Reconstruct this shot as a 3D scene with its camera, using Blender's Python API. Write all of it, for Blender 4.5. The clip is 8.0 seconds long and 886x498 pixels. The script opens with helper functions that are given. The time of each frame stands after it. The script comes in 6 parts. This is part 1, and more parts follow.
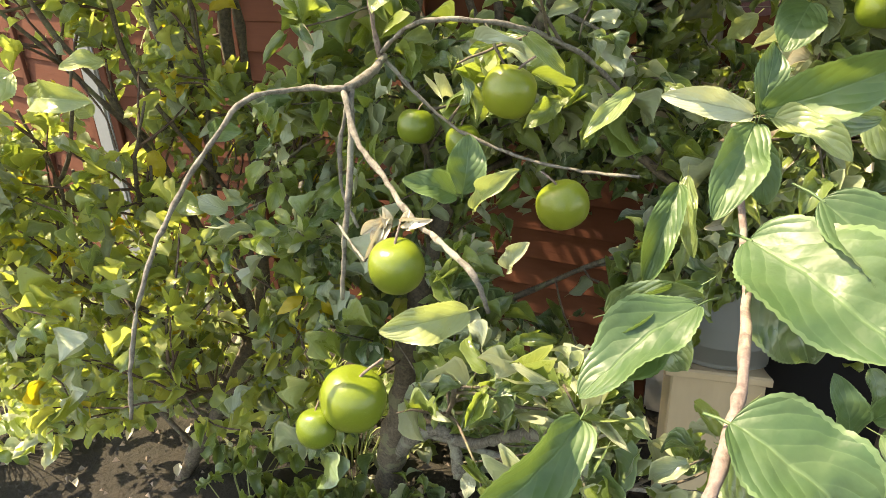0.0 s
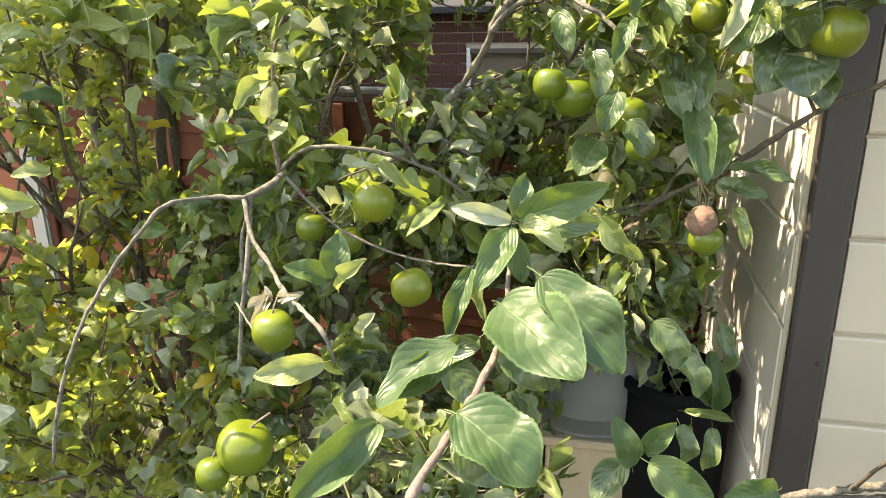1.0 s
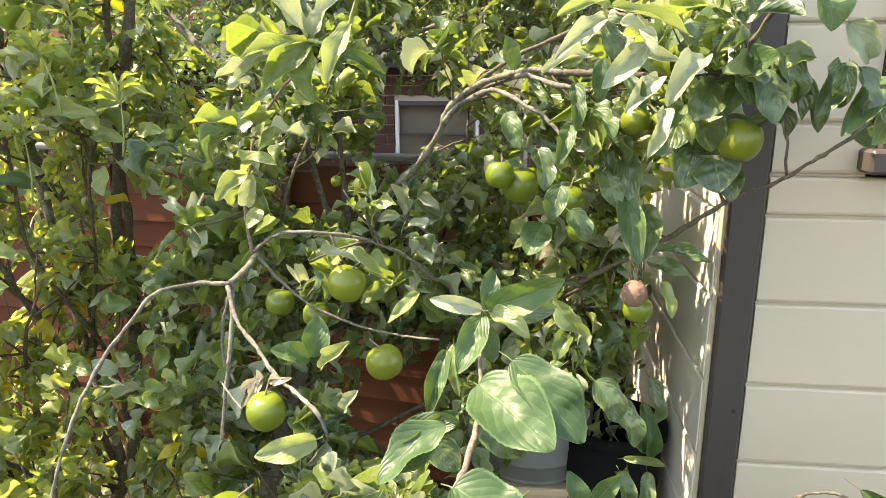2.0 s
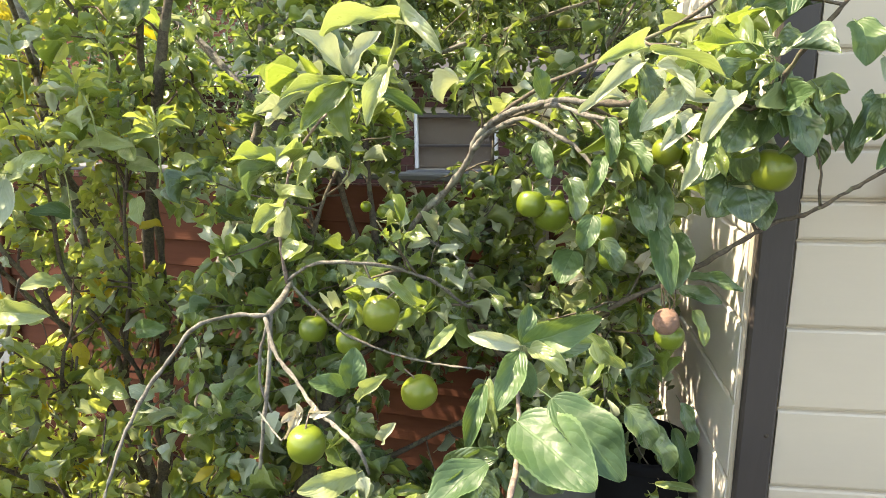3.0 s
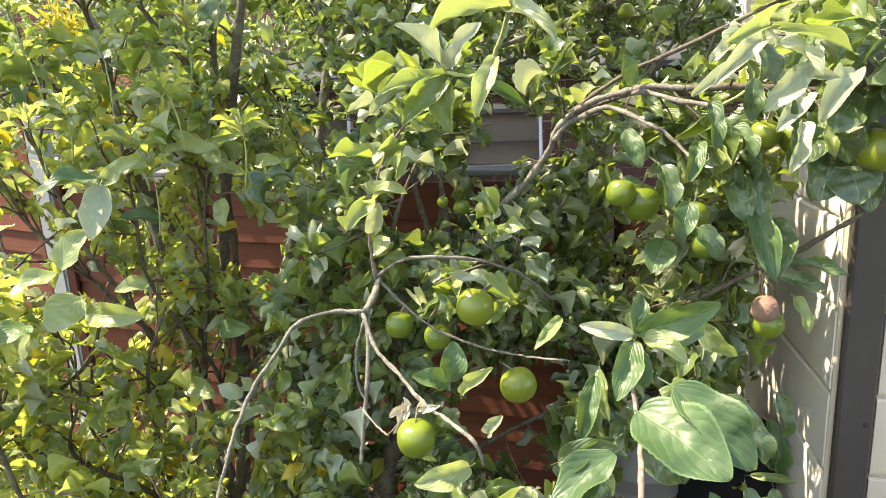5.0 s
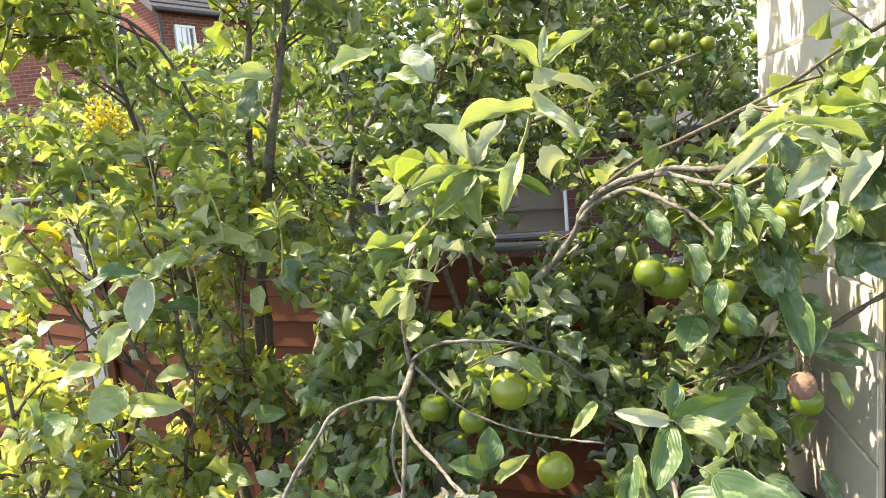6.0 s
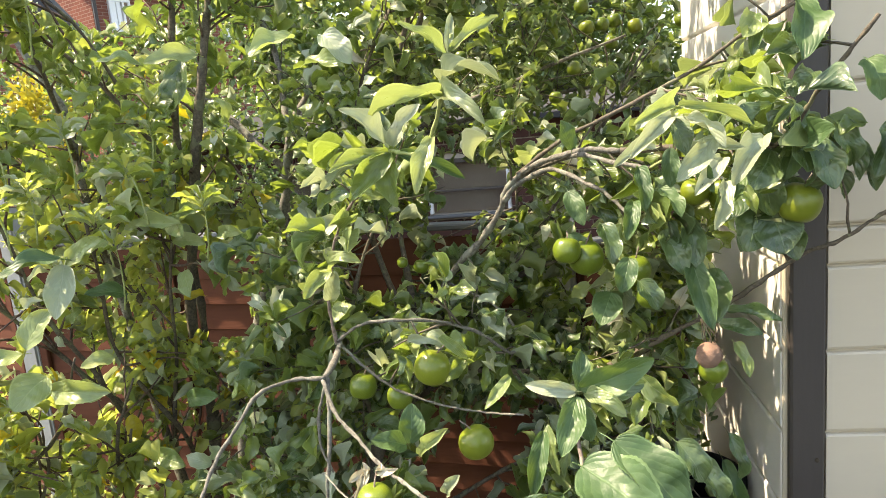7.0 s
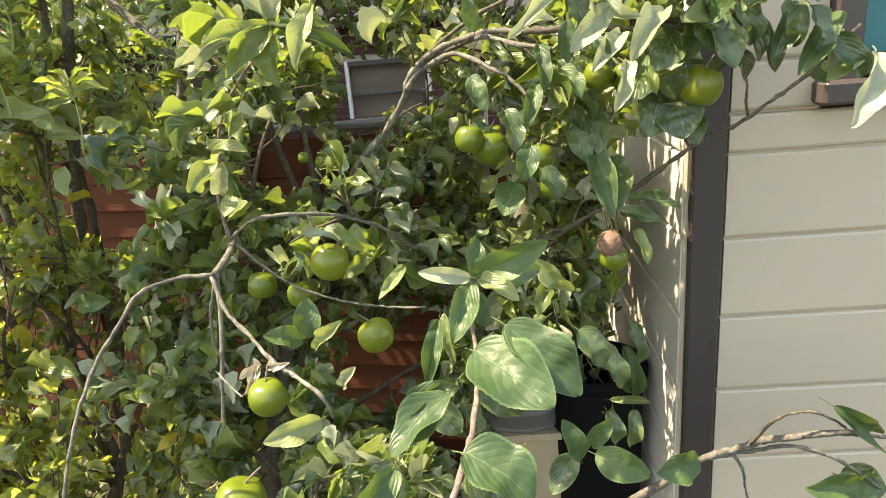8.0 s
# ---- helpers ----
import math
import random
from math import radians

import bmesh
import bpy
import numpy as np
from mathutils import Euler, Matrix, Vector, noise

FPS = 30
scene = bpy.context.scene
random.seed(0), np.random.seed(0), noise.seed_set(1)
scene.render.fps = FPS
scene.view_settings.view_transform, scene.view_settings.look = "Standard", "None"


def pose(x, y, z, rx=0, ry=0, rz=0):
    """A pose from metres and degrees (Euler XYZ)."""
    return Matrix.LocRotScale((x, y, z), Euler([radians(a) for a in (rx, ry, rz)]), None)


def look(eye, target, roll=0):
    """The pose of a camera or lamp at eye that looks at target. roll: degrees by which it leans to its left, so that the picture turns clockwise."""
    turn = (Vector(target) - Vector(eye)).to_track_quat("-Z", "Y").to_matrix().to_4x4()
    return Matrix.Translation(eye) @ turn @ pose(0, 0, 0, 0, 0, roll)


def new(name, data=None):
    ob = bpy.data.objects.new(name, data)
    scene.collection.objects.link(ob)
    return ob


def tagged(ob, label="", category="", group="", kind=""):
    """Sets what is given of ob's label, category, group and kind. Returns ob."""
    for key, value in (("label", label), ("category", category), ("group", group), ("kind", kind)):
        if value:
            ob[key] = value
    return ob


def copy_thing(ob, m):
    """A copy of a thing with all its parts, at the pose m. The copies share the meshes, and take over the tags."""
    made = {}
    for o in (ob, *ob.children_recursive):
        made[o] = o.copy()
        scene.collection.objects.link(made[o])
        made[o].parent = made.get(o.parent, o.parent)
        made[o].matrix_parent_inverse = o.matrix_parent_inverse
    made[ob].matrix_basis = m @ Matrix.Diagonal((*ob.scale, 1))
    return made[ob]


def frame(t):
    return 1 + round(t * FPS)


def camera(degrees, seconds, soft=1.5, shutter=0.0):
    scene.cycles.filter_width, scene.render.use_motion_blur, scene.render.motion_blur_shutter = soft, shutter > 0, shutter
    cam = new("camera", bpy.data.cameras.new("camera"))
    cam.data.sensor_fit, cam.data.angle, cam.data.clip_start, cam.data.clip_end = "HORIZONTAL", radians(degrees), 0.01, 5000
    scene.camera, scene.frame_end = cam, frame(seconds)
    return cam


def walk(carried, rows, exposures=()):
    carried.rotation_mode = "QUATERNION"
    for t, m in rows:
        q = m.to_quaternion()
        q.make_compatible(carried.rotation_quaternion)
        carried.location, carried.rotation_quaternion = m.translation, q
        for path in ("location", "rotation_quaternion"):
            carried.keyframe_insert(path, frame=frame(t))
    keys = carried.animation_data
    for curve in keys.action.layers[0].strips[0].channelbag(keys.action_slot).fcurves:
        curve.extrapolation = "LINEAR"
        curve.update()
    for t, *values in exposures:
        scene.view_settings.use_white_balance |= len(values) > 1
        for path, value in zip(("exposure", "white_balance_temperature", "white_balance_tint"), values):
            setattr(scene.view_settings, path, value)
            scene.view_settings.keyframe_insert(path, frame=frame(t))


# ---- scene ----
cam = camera(65.6, 8.0, 0.7)
PATH = [
    (0, (0.099, -0.016, 1.501), (-0.057, 1.781, 0.637), -2.8),
    (0.5, (0.166, -0.068, 1.556), (0.191, 1.812, 0.874), -0.7),
    (1, (0.215, -0.239, 1.559), (0.227, 1.671, 0.965), -0.7),
    (1.5, (0.154, -0.318, 1.633), (0.322, 1.595, 1.075), 2.0),
    (1.7, (0.146, -0.33, 1.642), (0.366, 1.59, 1.13), 0.6),
    (2.8, (0.119, -0.332, 1.705), (0.355, 1.595, 1.227), -0.9),
    (3, (0.111, -0.331, 1.702), (0.305, 1.602, 1.227), -0.7),
    (3.5, (0.044, -0.342, 1.696), (0.194, 1.586, 1.183), -0.7),
    (4, (0.002, -0.334, 1.7), (0.13, 1.585, 1.152), -0.8),
    (4.2, (0.001, -0.328, 1.687), (0.103, 1.592, 1.136), -1.1),
    (5.3, (0.013, -0.317, 1.708), (0.092, 1.63, 1.259), -3.8),
    (5.5, (0.012, -0.314, 1.725), (0.061, 1.639, 1.292), -4.3),
    (6, (0.006, -0.341, 1.735), (0.036, 1.639, 1.451), -5.0),
    (6.5, (0.044, -0.361, 1.758), (0.145, 1.621, 1.509), -5.6),
    (7, (0.056, -0.368, 1.738), (0.221, 1.593, 1.381), -5.2),
    (7.5, (0.05, -0.368, 1.729), (0.301, 1.562, 1.269), -4.9),
    (8, (0.111, -0.335, 1.687), (0.446, 1.536, 1.063), -4.8),
]
walk(cam, [(t, look(eye, target, roll)) for t, eye, target, roll in PATH], [(0, 2.20, 9600, 12), (1.5, 2.21, 9100, 12), (3, 2.20, 8500, 12), (5.5, 2.18, 8300, 12), (7, 1.98, 8500, 12), (8, 1.94, 9100, 12)])

# ---- world and sun ----
world = bpy.data.worlds.new("sky")
scene.world = world
world.use_nodes = True
wn = world.node_tree
sky = wn.nodes.new("ShaderNodeTexSky")
sky.sky_type, sky.sun_disc = "NISHITA", False
SUN_DIR = Vector((-0.93, 0.26, 1.50)).normalized()      # towards the sun: high, from the side of the young tree
sky.sun_elevation = math.asin(SUN_DIR.z)
sky.sun_rotation = math.atan2(SUN_DIR.x, SUN_DIR.y)
wn.links.new(sky.outputs[0], wn.nodes["Background"].inputs[0])
wn.nodes["Background"].inputs[1].default_value = 0.172
sun = new("sun", bpy.data.lights.new("sun", "SUN"))
sun.data.energy, sun.data.angle, sun.data.color = 3.6, radians(0.53), (1.0, 0.95, 0.86)
sun.matrix_world = look(SUN_DIR * 30, (0, 0, 0))

# ---- materials ----


def material(name, rough=0.6, metal=0.0, spec=0.5):
    m = bpy.data.materials.new(name)
    m.use_nodes = True
    b = m.node_tree.nodes["Principled BSDF"]
    b.inputs["Roughness"].default_value, b.inputs["Metallic"].default_value = rough, metal
    b.inputs["Specular IOR Level"].default_value = spec
    return m, m.node_tree, b


def node(tree, kind, **values):
    n = tree.nodes.new(kind)
    for key, value in values.items():
        if key == "op":
            n.operation = value
        elif key == "blend":
            n.data_type, n.blend_type = "RGBA", value
        else:
            n.inputs[int(key[1:])].default_value = value
    return n


def math_node(tree, op, a, b=None, c=None):
    n = tree.nodes.new("ShaderNodeMath")
    n.operation = op
    for i, v in enumerate((a, b, c)):
        if v is None:
            continue
        if isinstance(v, (int, float)):
            n.inputs[i].default_value = v
        else:
            tree.links.new(v, n.inputs[i])
    return n.outputs[0]


def ramp(tree, factor, stops):
    n = tree.nodes.new("ShaderNodeValToRGB")
    while len(n.color_ramp.elements) < len(stops):
        n.color_ramp.elements.new(0.5)
    for e, (at, col) in zip(n.color_ramp.elements, stops):
        e.position, e.color = at, (*col, 1)
    tree.links.new(factor, n.inputs[0])
    return n.outputs[0]


def mixed(tree, factor, a, b, blend="MIX"):
    n = tree.nodes.new("ShaderNodeMix")
    n.data_type, n.blend_type = "RGBA", blend
    for i, v in ((0, factor), (6, a), (7, b)):
        if isinstance(v, (int, float)):
            n.inputs[i].default_value = v
        elif isinstance(v, tuple):
            n.inputs[i].default_value = (*v, 1)
        else:
            tree.links.new(v, n.inputs[i])
    return n.outputs[2]


def noise_tex(tree, scale, detail=4.0, rough=0.55, stretch=None, space="Object"):
    co = tree.nodes.new("ShaderNodeNewGeometry").outputs["Position"] if space == "World" else tree.nodes.new("ShaderNodeTexCoord").outputs[space]
    if stretch:
        mp = tree.nodes.new("ShaderNodeMapping")
        mp.inputs["Scale"].default_value = stretch
        tree.links.new(co, mp.inputs[0])
        co = mp.outputs[0]
    n = tree.nodes.new("ShaderNodeTexNoise")
    n.inputs["Scale"].default_value, n.inputs["Detail"].default_value, n.inputs["Roughness"].default_value = scale, detail, rough
    tree.links.new(co, n.inputs["Vector"])
    return n.outputs["Fac"]


def bump(tree, bsdf, height, strength, distance):
    n = tree.nodes.new("ShaderNodeBump")
    n.inputs["Strength"].default_value, n.inputs["Distance"].default_value = strength, distance
    tree.links.new(height, n.inputs["Height"])
    tree.links.new(n.outputs[0], bsdf.inputs["Normal"])
    return n


def piece_random(tree):
    """A number of its own for each loose piece: by object, and by island in a joined mesh."""
    a = tree.nodes.new("ShaderNodeObjectInfo").outputs["Random"]
    b = tree.nodes.new("ShaderNodeNewGeometry").outputs["Random Per Island"]
    return math_node(tree, "FRACT", math_node(tree, "ADD", a, b))


def leaf_material(name, stops, through_col, rough=0.42, trans=0.38, vein=(0.30, 0.38, 0.14), sky_sheen=0.25, spots=0.0):
    m, tree, b = material(name, rough, 0.0, 0.75)
    uv = tree.nodes.new("ShaderNodeUVMap")
    sep = tree.nodes.new("ShaderNodeSeparateXYZ")
    tree.links.new(uv.outputs[0], sep.inputs[0])
    u, v = sep.outputs[0], sep.outputs[1]
    off = math_node(tree, "ABSOLUTE", math_node(tree, "SUBTRACT", u, 0.5))
    rib = math_node(tree, "SMOOTH_MIN", 1.0, math_node(tree, "MAXIMUM", 0.0, math_node(tree, "SUBTRACT", 1.0, math_node(tree, "MULTIPLY", off, 34.0))), 0.1)
    warp = math_node(tree, "MULTIPLY", noise_tex(tree, 30.0, 2.0, 0.5, None, "World"), 1.1)
    slant = math_node(tree, "ADD", warp, math_node(tree, "SUBTRACT", math_node(tree, "MULTIPLY", v, 6.0), math_node(tree, "MULTIPLY", math_node(tree, "POWER", off, 1.3), 8.0)))
    wave = math_node(tree, "ABSOLUTE", math_node(tree, "SINE", math_node(tree, "MULTIPLY", slant, math.pi)))
    side = math_node(tree, "POWER", math_node(tree, "SUBTRACT", 1.0, wave), 5.0)
    veins = math_node(tree, "MAXIMUM", rib, math_node(tree, "MULTIPLY", side, 0.32))
    rnd = piece_random(tree)
    base = ramp(tree, rnd, stops)
    grain = noise_tex(tree, 38.0, 4.0, 0.55, None, "World")
    blotch = noise_tex(tree, 30.0, 3.0, 0.6, None, "World")
    base = mixed(tree, math_node(tree, "MULTIPLY", math_node(tree, "SUBTRACT", grain, 0.3), 0.9), base, tuple(c * 0.62 for c in stops[len(stops) // 2][1]))
    # Pale blotches paint the sky's sheen into the leaf colour.
    base = mixed(tree, math_node(tree, "MULTIPLY", math_node(tree, "POWER", blotch, 3.0), sky_sheen * 2.8), base, (0.33, 0.42, 0.18))
    base = mixed(tree, math_node(tree, "MULTIPLY", veins, 0.55), base, vein)
    base = mixed(tree, math_node(tree, "MULTIPLY", math_node(tree, "GREATER_THAN", off, 0.455), 0.5), base, vein)
    if spots:
        dots = math_node(tree, "GREATER_THAN", noise_tex(tree, 75.0, 1.0, 0.55, None, "World"), 0.72)
        base = mixed(tree, math_node(tree, "MULTIPLY", dots, spots), base, (0.16, 0.09, 0.03))
    tree.links.new(base, b.inputs["Base Color"])
    rr = math_node(tree, "ADD", rough - 0.25, math_node(tree, "MULTIPLY", grain, 0.36))
    tree.links.new(rr, b.inputs["Roughness"])
    crumple = noise_tex(tree, 90.0, 2.0, 0.5, None, "World")
    puff = math_node(tree, "ADD", math_node(tree, "SUBTRACT", math_node(tree, "MULTIPLY", wave, 0.15), math_node(tree, "MULTIPLY", rib, 0.25)), math_node(tree, "ADD", math_node(tree, "MULTIPLY", grain, 0.6), math_node(tree, "MULTIPLY", crumple, 0.30)))
    bump(tree, b, puff, 0.7, 0.0035)
    t = tree.nodes.new("ShaderNodeBsdfTranslucent")
    glow = mixed(tree, 0.5, base, through_col)
    tree.links.new(mixed(tree, math_node(tree, "MULTIPLY", rib, 0.5), glow, tuple(c * 0.5 for c in through_col)), t.inputs[0])
    mx = tree.nodes.new("ShaderNodeMixShader")
    mx.inputs[0].default_value = trans
    tree.links.new(b.outputs[0], mx.inputs[1])
    tree.links.new(t.outputs[0], mx.inputs[2])
    tree.links.new(mx.outputs[0], tree.nodes["Material Output"].inputs[0])
    return m


GREEN_LEAF = leaf_material("leaf_green", [(0.0, (0.062, 0.113, 0.036)), (0.35, (0.100, 0.160, 0.040)), (0.7, (0.148, 0.205, 0.044)), (1.0, (0.215, 0.26, 0.07))], (0.44, 0.56, 0.05), 0.38, 0.44, (0.26, 0.33, 0.14), 0.34)
MATURE_LEAF = leaf_material("leaf_mature", [(0.0, (0.030, 0.074, 0.028)), (0.5, (0.048, 0.102, 0.034)), (1.0, (0.078, 0.138, 0.040))], (0.26, 0.40, 0.05), 0.54, 0.22, (0.15, 0.23, 0.10), 0.12)
MATURE_LEAF.node_tree.nodes["Principled BSDF"].inputs["Specular IOR Level"].default_value = 0.45
# Deep green leaves, with some of the crown's shade put into the colour.
DARK_LEAF = leaf_material("leaf_dark", [(0.0, (0.024, 0.056, 0.022)), (0.5, (0.040, 0.082, 0.026)), (1.0, (0.070, 0.120, 0.038))], (0.20, 0.32, 0.05), 0.38, 0.24, (0.18, 0.25, 0.13), 0.34)
YOUNG_LEAF = leaf_material("leaf_young", [(0.0, (0.15, 0.215, 0.07)), (0.5, (0.23, 0.29, 0.11)), (1.0, (0.33, 0.37, 0.17))], (0.46, 0.56, 0.10), 0.40, 0.36, (0.4, 0.45, 0.2), 0.22)
# Pale undersides; the colour also stands in for whitish sun sheen on upper sides.
PALE_LEAF = leaf_material("leaf_underside_sheen", [(0.0, (0.21, 0.255, 0.155)), (0.5, (0.31, 0.35, 0.24)), (1.0, (0.43, 0.455, 0.34))], (0.46, 0.52, 0.18), 0.5, 0.30, (0.44, 0.47, 0.32), 0.4)
LIME_LEAF = leaf_material("leaf_lime", [(0.0, (0.16, 0.225, 0.06)), (0.3, (0.27, 0.34, 0.085)), (0.65, (0.39, 0.43, 0.13)), (0.93, (0.50, 0.51, 0.17)), (1.0, (0.56, 0.50, 0.10))], (0.68, 0.73, 0.09), 0.40, 0.58, (0.32, 0.38, 0.12), 0.26, 0.35)
YELLOW_LEAF = leaf_material("leaf_yellow", [(0.0, (0.42, 0.36, 0.03)), (1.0, (0.60, 0.42, 0.03))], (0.75, 0.62, 0.03), 0.5, 0.45, (0.5, 0.4, 0.08), 0.05, 0.5)
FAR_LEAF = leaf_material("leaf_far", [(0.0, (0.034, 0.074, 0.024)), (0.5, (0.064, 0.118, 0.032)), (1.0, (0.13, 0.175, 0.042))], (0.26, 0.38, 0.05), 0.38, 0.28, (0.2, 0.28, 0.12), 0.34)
DRY_LEAF = leaf_material("leaf_dry", [(0.0, (0.44, 0.40, 0.29)), (1.0, (0.66, 0.62, 0.50))], (0.5, 0.4, 0.22), 0.75, 0.2, (0.3, 0.2, 0.1), 0.1)


def bark_material(name, dark, light, lichen):
    m, tree, b = material(name, 0.85)
    n1, n2 = noise_tex(tree, 130.0, 6.0, 0.7), noise_tex(tree, 22.0, 3.0)
    col = ramp(tree, n1, [(0.34, dark), (0.66, light)])
    col = mixed(tree, math_node(tree, "MULTIPLY", math_node(tree, "GREATER_THAN", n2, 0.58), 0.5), col, lichen)
    tree.links.new(col, b.inputs["Base Color"])
    bump(tree, b, n1, 0.7, 0.003)
    return m


BARK = bark_material("bark_grey", (0.058, 0.052, 0.042), (0.215, 0.198, 0.165), (0.25, 0.26, 0.20))
BARK_DARK = bark_material("bark_dark", (0.05, 0.04, 0.03), (0.15, 0.12, 0.085), (0.17, 0.18, 0.10))
BARK_TWIG = bark_material("bark_twig", (0.05, 0.030, 0.022), (0.14, 0.088, 0.066), (0.15, 0.12, 0.08))
BARK_RED = bark_material("bark_shoot", (0.11, 0.08, 0.07), (0.25, 0.19, 0.16), (0.30, 0.27, 0.2))
STALK_GREEN = bark_material("green_stalk", (0.20, 0.24, 0.08), (0.34, 0.38, 0.15), (0.36, 0.38, 0.2))


def apple_material():
    m, tree, b = material("apple_skin", 0.3, 0.0, 0.5)
    rnd = piece_random(tree)
    col = ramp(tree, rnd, [(0.0, (0.065, 0.110, 0.010)), (0.5, (0.098, 0.145, 0.012)), (1.0, (0.155, 0.185, 0.016))])
    patch = noise_tex(tree, 22.0, 3.0)
    col = mixed(tree, math_node(tree, "MULTIPLY", patch, 0.5), col, (0.15, 0.185, 0.022))
    dots = math_node(tree, "GREATER_THAN", noise_tex(tree, 260.0, 1.0), 0.70)
    col = mixed(tree, math_node(tree, "MULTIPLY", dots, 0.45), col, (0.36, 0.38, 0.12))
    scab = math_node(tree, "GREATER_THAN", noise_tex(tree, 48.0, 2.0), 0.735)
    col = mixed(tree, math_node(tree, "MULTIPLY", scab, 0.6), col, (0.14, 0.12, 0.05))
    tree.links.new(col, b.inputs["Base Color"])
    b.inputs["Subsurface Weight"].default_value = 0.05
    b.inputs["Subsurface Radius"].default_value = (0.006, 0.008, 0.002)
    bump(tree, b, patch, 0.12, 0.002)
    return m


APPLE_SKIN = apple_material()


def plain(name, col, rough=0.6, vary=0.35, scale=18.0, bumpy=0.2, metal=0.0, stretch=None, per_piece=0.0):
    m, tree, b = material(name, rough, metal)
    n1, n2 = noise_tex(tree, scale, 5.0, 0.6, stretch), noise_tex(tree, scale * 0.13, 3.0)
    c = mixed(tree, math_node(tree, "MULTIPLY", n1, vary), col, tuple(x * 0.45 for x in col))
    c = mixed(tree, math_node(tree, "MULTIPLY", math_node(tree, "SUBTRACT", n2, 0.35), vary), c, tuple(min(1, x * 1.35) for x in col))
    if per_piece:
        c = mixed(tree, math_node(tree, "MULTIPLY", piece_random(tree), per_piece), c, tuple(x * 0.5 for x in col))
    tree.links.new(c, b.inputs["Base Color"])
    bump(tree, b, n1, bumpy, 0.003)
    return m


def coursed_brick(name, light, dark, joint):
    """Brickwork too far off for its bricks to be told apart singly."""
    m, tree, b = material(name, 0.92, 0.0, 0.1)
    sep = tree.nodes.new("ShaderNodeSeparateXYZ")
    tree.links.new(tree.nodes.new("ShaderNodeTexCoord").outputs["Object"], sep.inputs[0])
    flat = tree.nodes.new("ShaderNodeCombineXYZ")
    tree.links.new(math_node(tree, "ADD", sep.outputs[0], sep.outputs[1]), flat.inputs[0])
    tree.links.new(sep.outputs[2], flat.inputs[1])
    t = tree.nodes.new("ShaderNodeTexBrick")
    tree.links.new(flat.outputs[0], t.inputs["Vector"])
    for key, value in (("Color1", light), ("Color2", dark), ("Mortar", joint)):
        t.inputs[key].default_value = (*value, 1)
    for key, value in (("Scale", 1.0), ("Mortar Size", 0.008), ("Mortar Smooth", 0.2), ("Brick Width", 0.225), ("Row Height", 0.075)):
        t.inputs[key].default_value = value
    patch = noise_tex(tree, 1.6, 5.0, 0.65)
    tree.links.new(mixed(tree, math_node(tree, "MULTIPLY", patch, 0.55), t.outputs["Color"], tuple(0.72 * c for c in light)), b.inputs["Base Color"])
    return m


ROT = plain("rotten_skin", (0.25, 0.145, 0.10), 0.85, 0.7, 110.0, 1.0)
ROT_DARK = plain("shrivelled_calyx", (0.06, 0.045, 0.03), 0.9, 0.5, 90.0, 0.6)
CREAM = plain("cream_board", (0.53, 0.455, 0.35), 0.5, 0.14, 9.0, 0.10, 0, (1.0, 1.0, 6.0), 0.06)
# Lighter than CREAM: fill light missing on the side wall is put into the colour.
LIGHTENED_SIDE = plain("lightened_board", (0.71, 0.67, 0.60), 0.55, 0.14, 9.0, 0.12, 0, (1.0, 1.0, 6.0), 0.06)
TRIM = plain("dark_trim", (0.050, 0.041, 0.037), 0.55, 0.5, 22.0, 0.3, 0, (3.0, 3.0, 0.5))
FRAME_DARK = plain("window_trim", (0.075, 0.060, 0.054), 0.5, 0.3, 20.0, 0.2)
FENCE = plain("stained_fence", (0.132, 0.049, 0.030), 0.75, 0.5, 30.0, 0.45, 0, (0.25, 1.0, 3.0), 0.35)
CONCRETE = plain("concrete", (0.31, 0.31, 0.30), 0.9, 0.35, 60.0, 0.5)
CAP = plain("grey_cap", (0.115, 0.12, 0.125), 0.85, 0.4, 30.0, 0.2)
BRICK = plain("house_brick", (0.100, 0.047, 0.040), 0.85, 0.35, 40.0, 0.4, 0, None, 0.4)
MORTAR = plain("mortar", (0.42, 0.35, 0.29), 0.95, 0.3, 60.0, 0.4)
# Brighter than BRICK: the sunlight on the house is put into the colour.
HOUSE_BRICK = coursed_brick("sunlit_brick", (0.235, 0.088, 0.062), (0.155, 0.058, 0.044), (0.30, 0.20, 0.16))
SLATE = plain("roof_slate", (0.060, 0.060, 0.064), 0.6, 0.35, 30.0, 0.3, 0, None, 0.3)
for dull in (SLATE, BRICK, FENCE):
    dull.node_tree.nodes["Principled BSDF"].inputs["Specular IOR Level"].default_value = 0.12
    dull.node_tree.nodes["Principled BSDF"].inputs["Roughness"].default_value = 0.9
WHITE = plain("white_frame", (0.80, 0.80, 0.79), 0.4, 0.1, 20.0, 0.05)
BUTT = plain("barrel_plastic", (0.20, 0.215, 0.22), 0.38, 0.3, 14.0, 0.1)
STAND = plain("sawn_timber", (0.46, 0.36, 0.24), 0.8, 0.45, 26.0, 0.4, 0, (1.0, 1.0, 0.2))
TEAL = plain("teal_blind", (0.02, 0.24, 0.27), 0.7, 0.3, 12.0, 0.2)


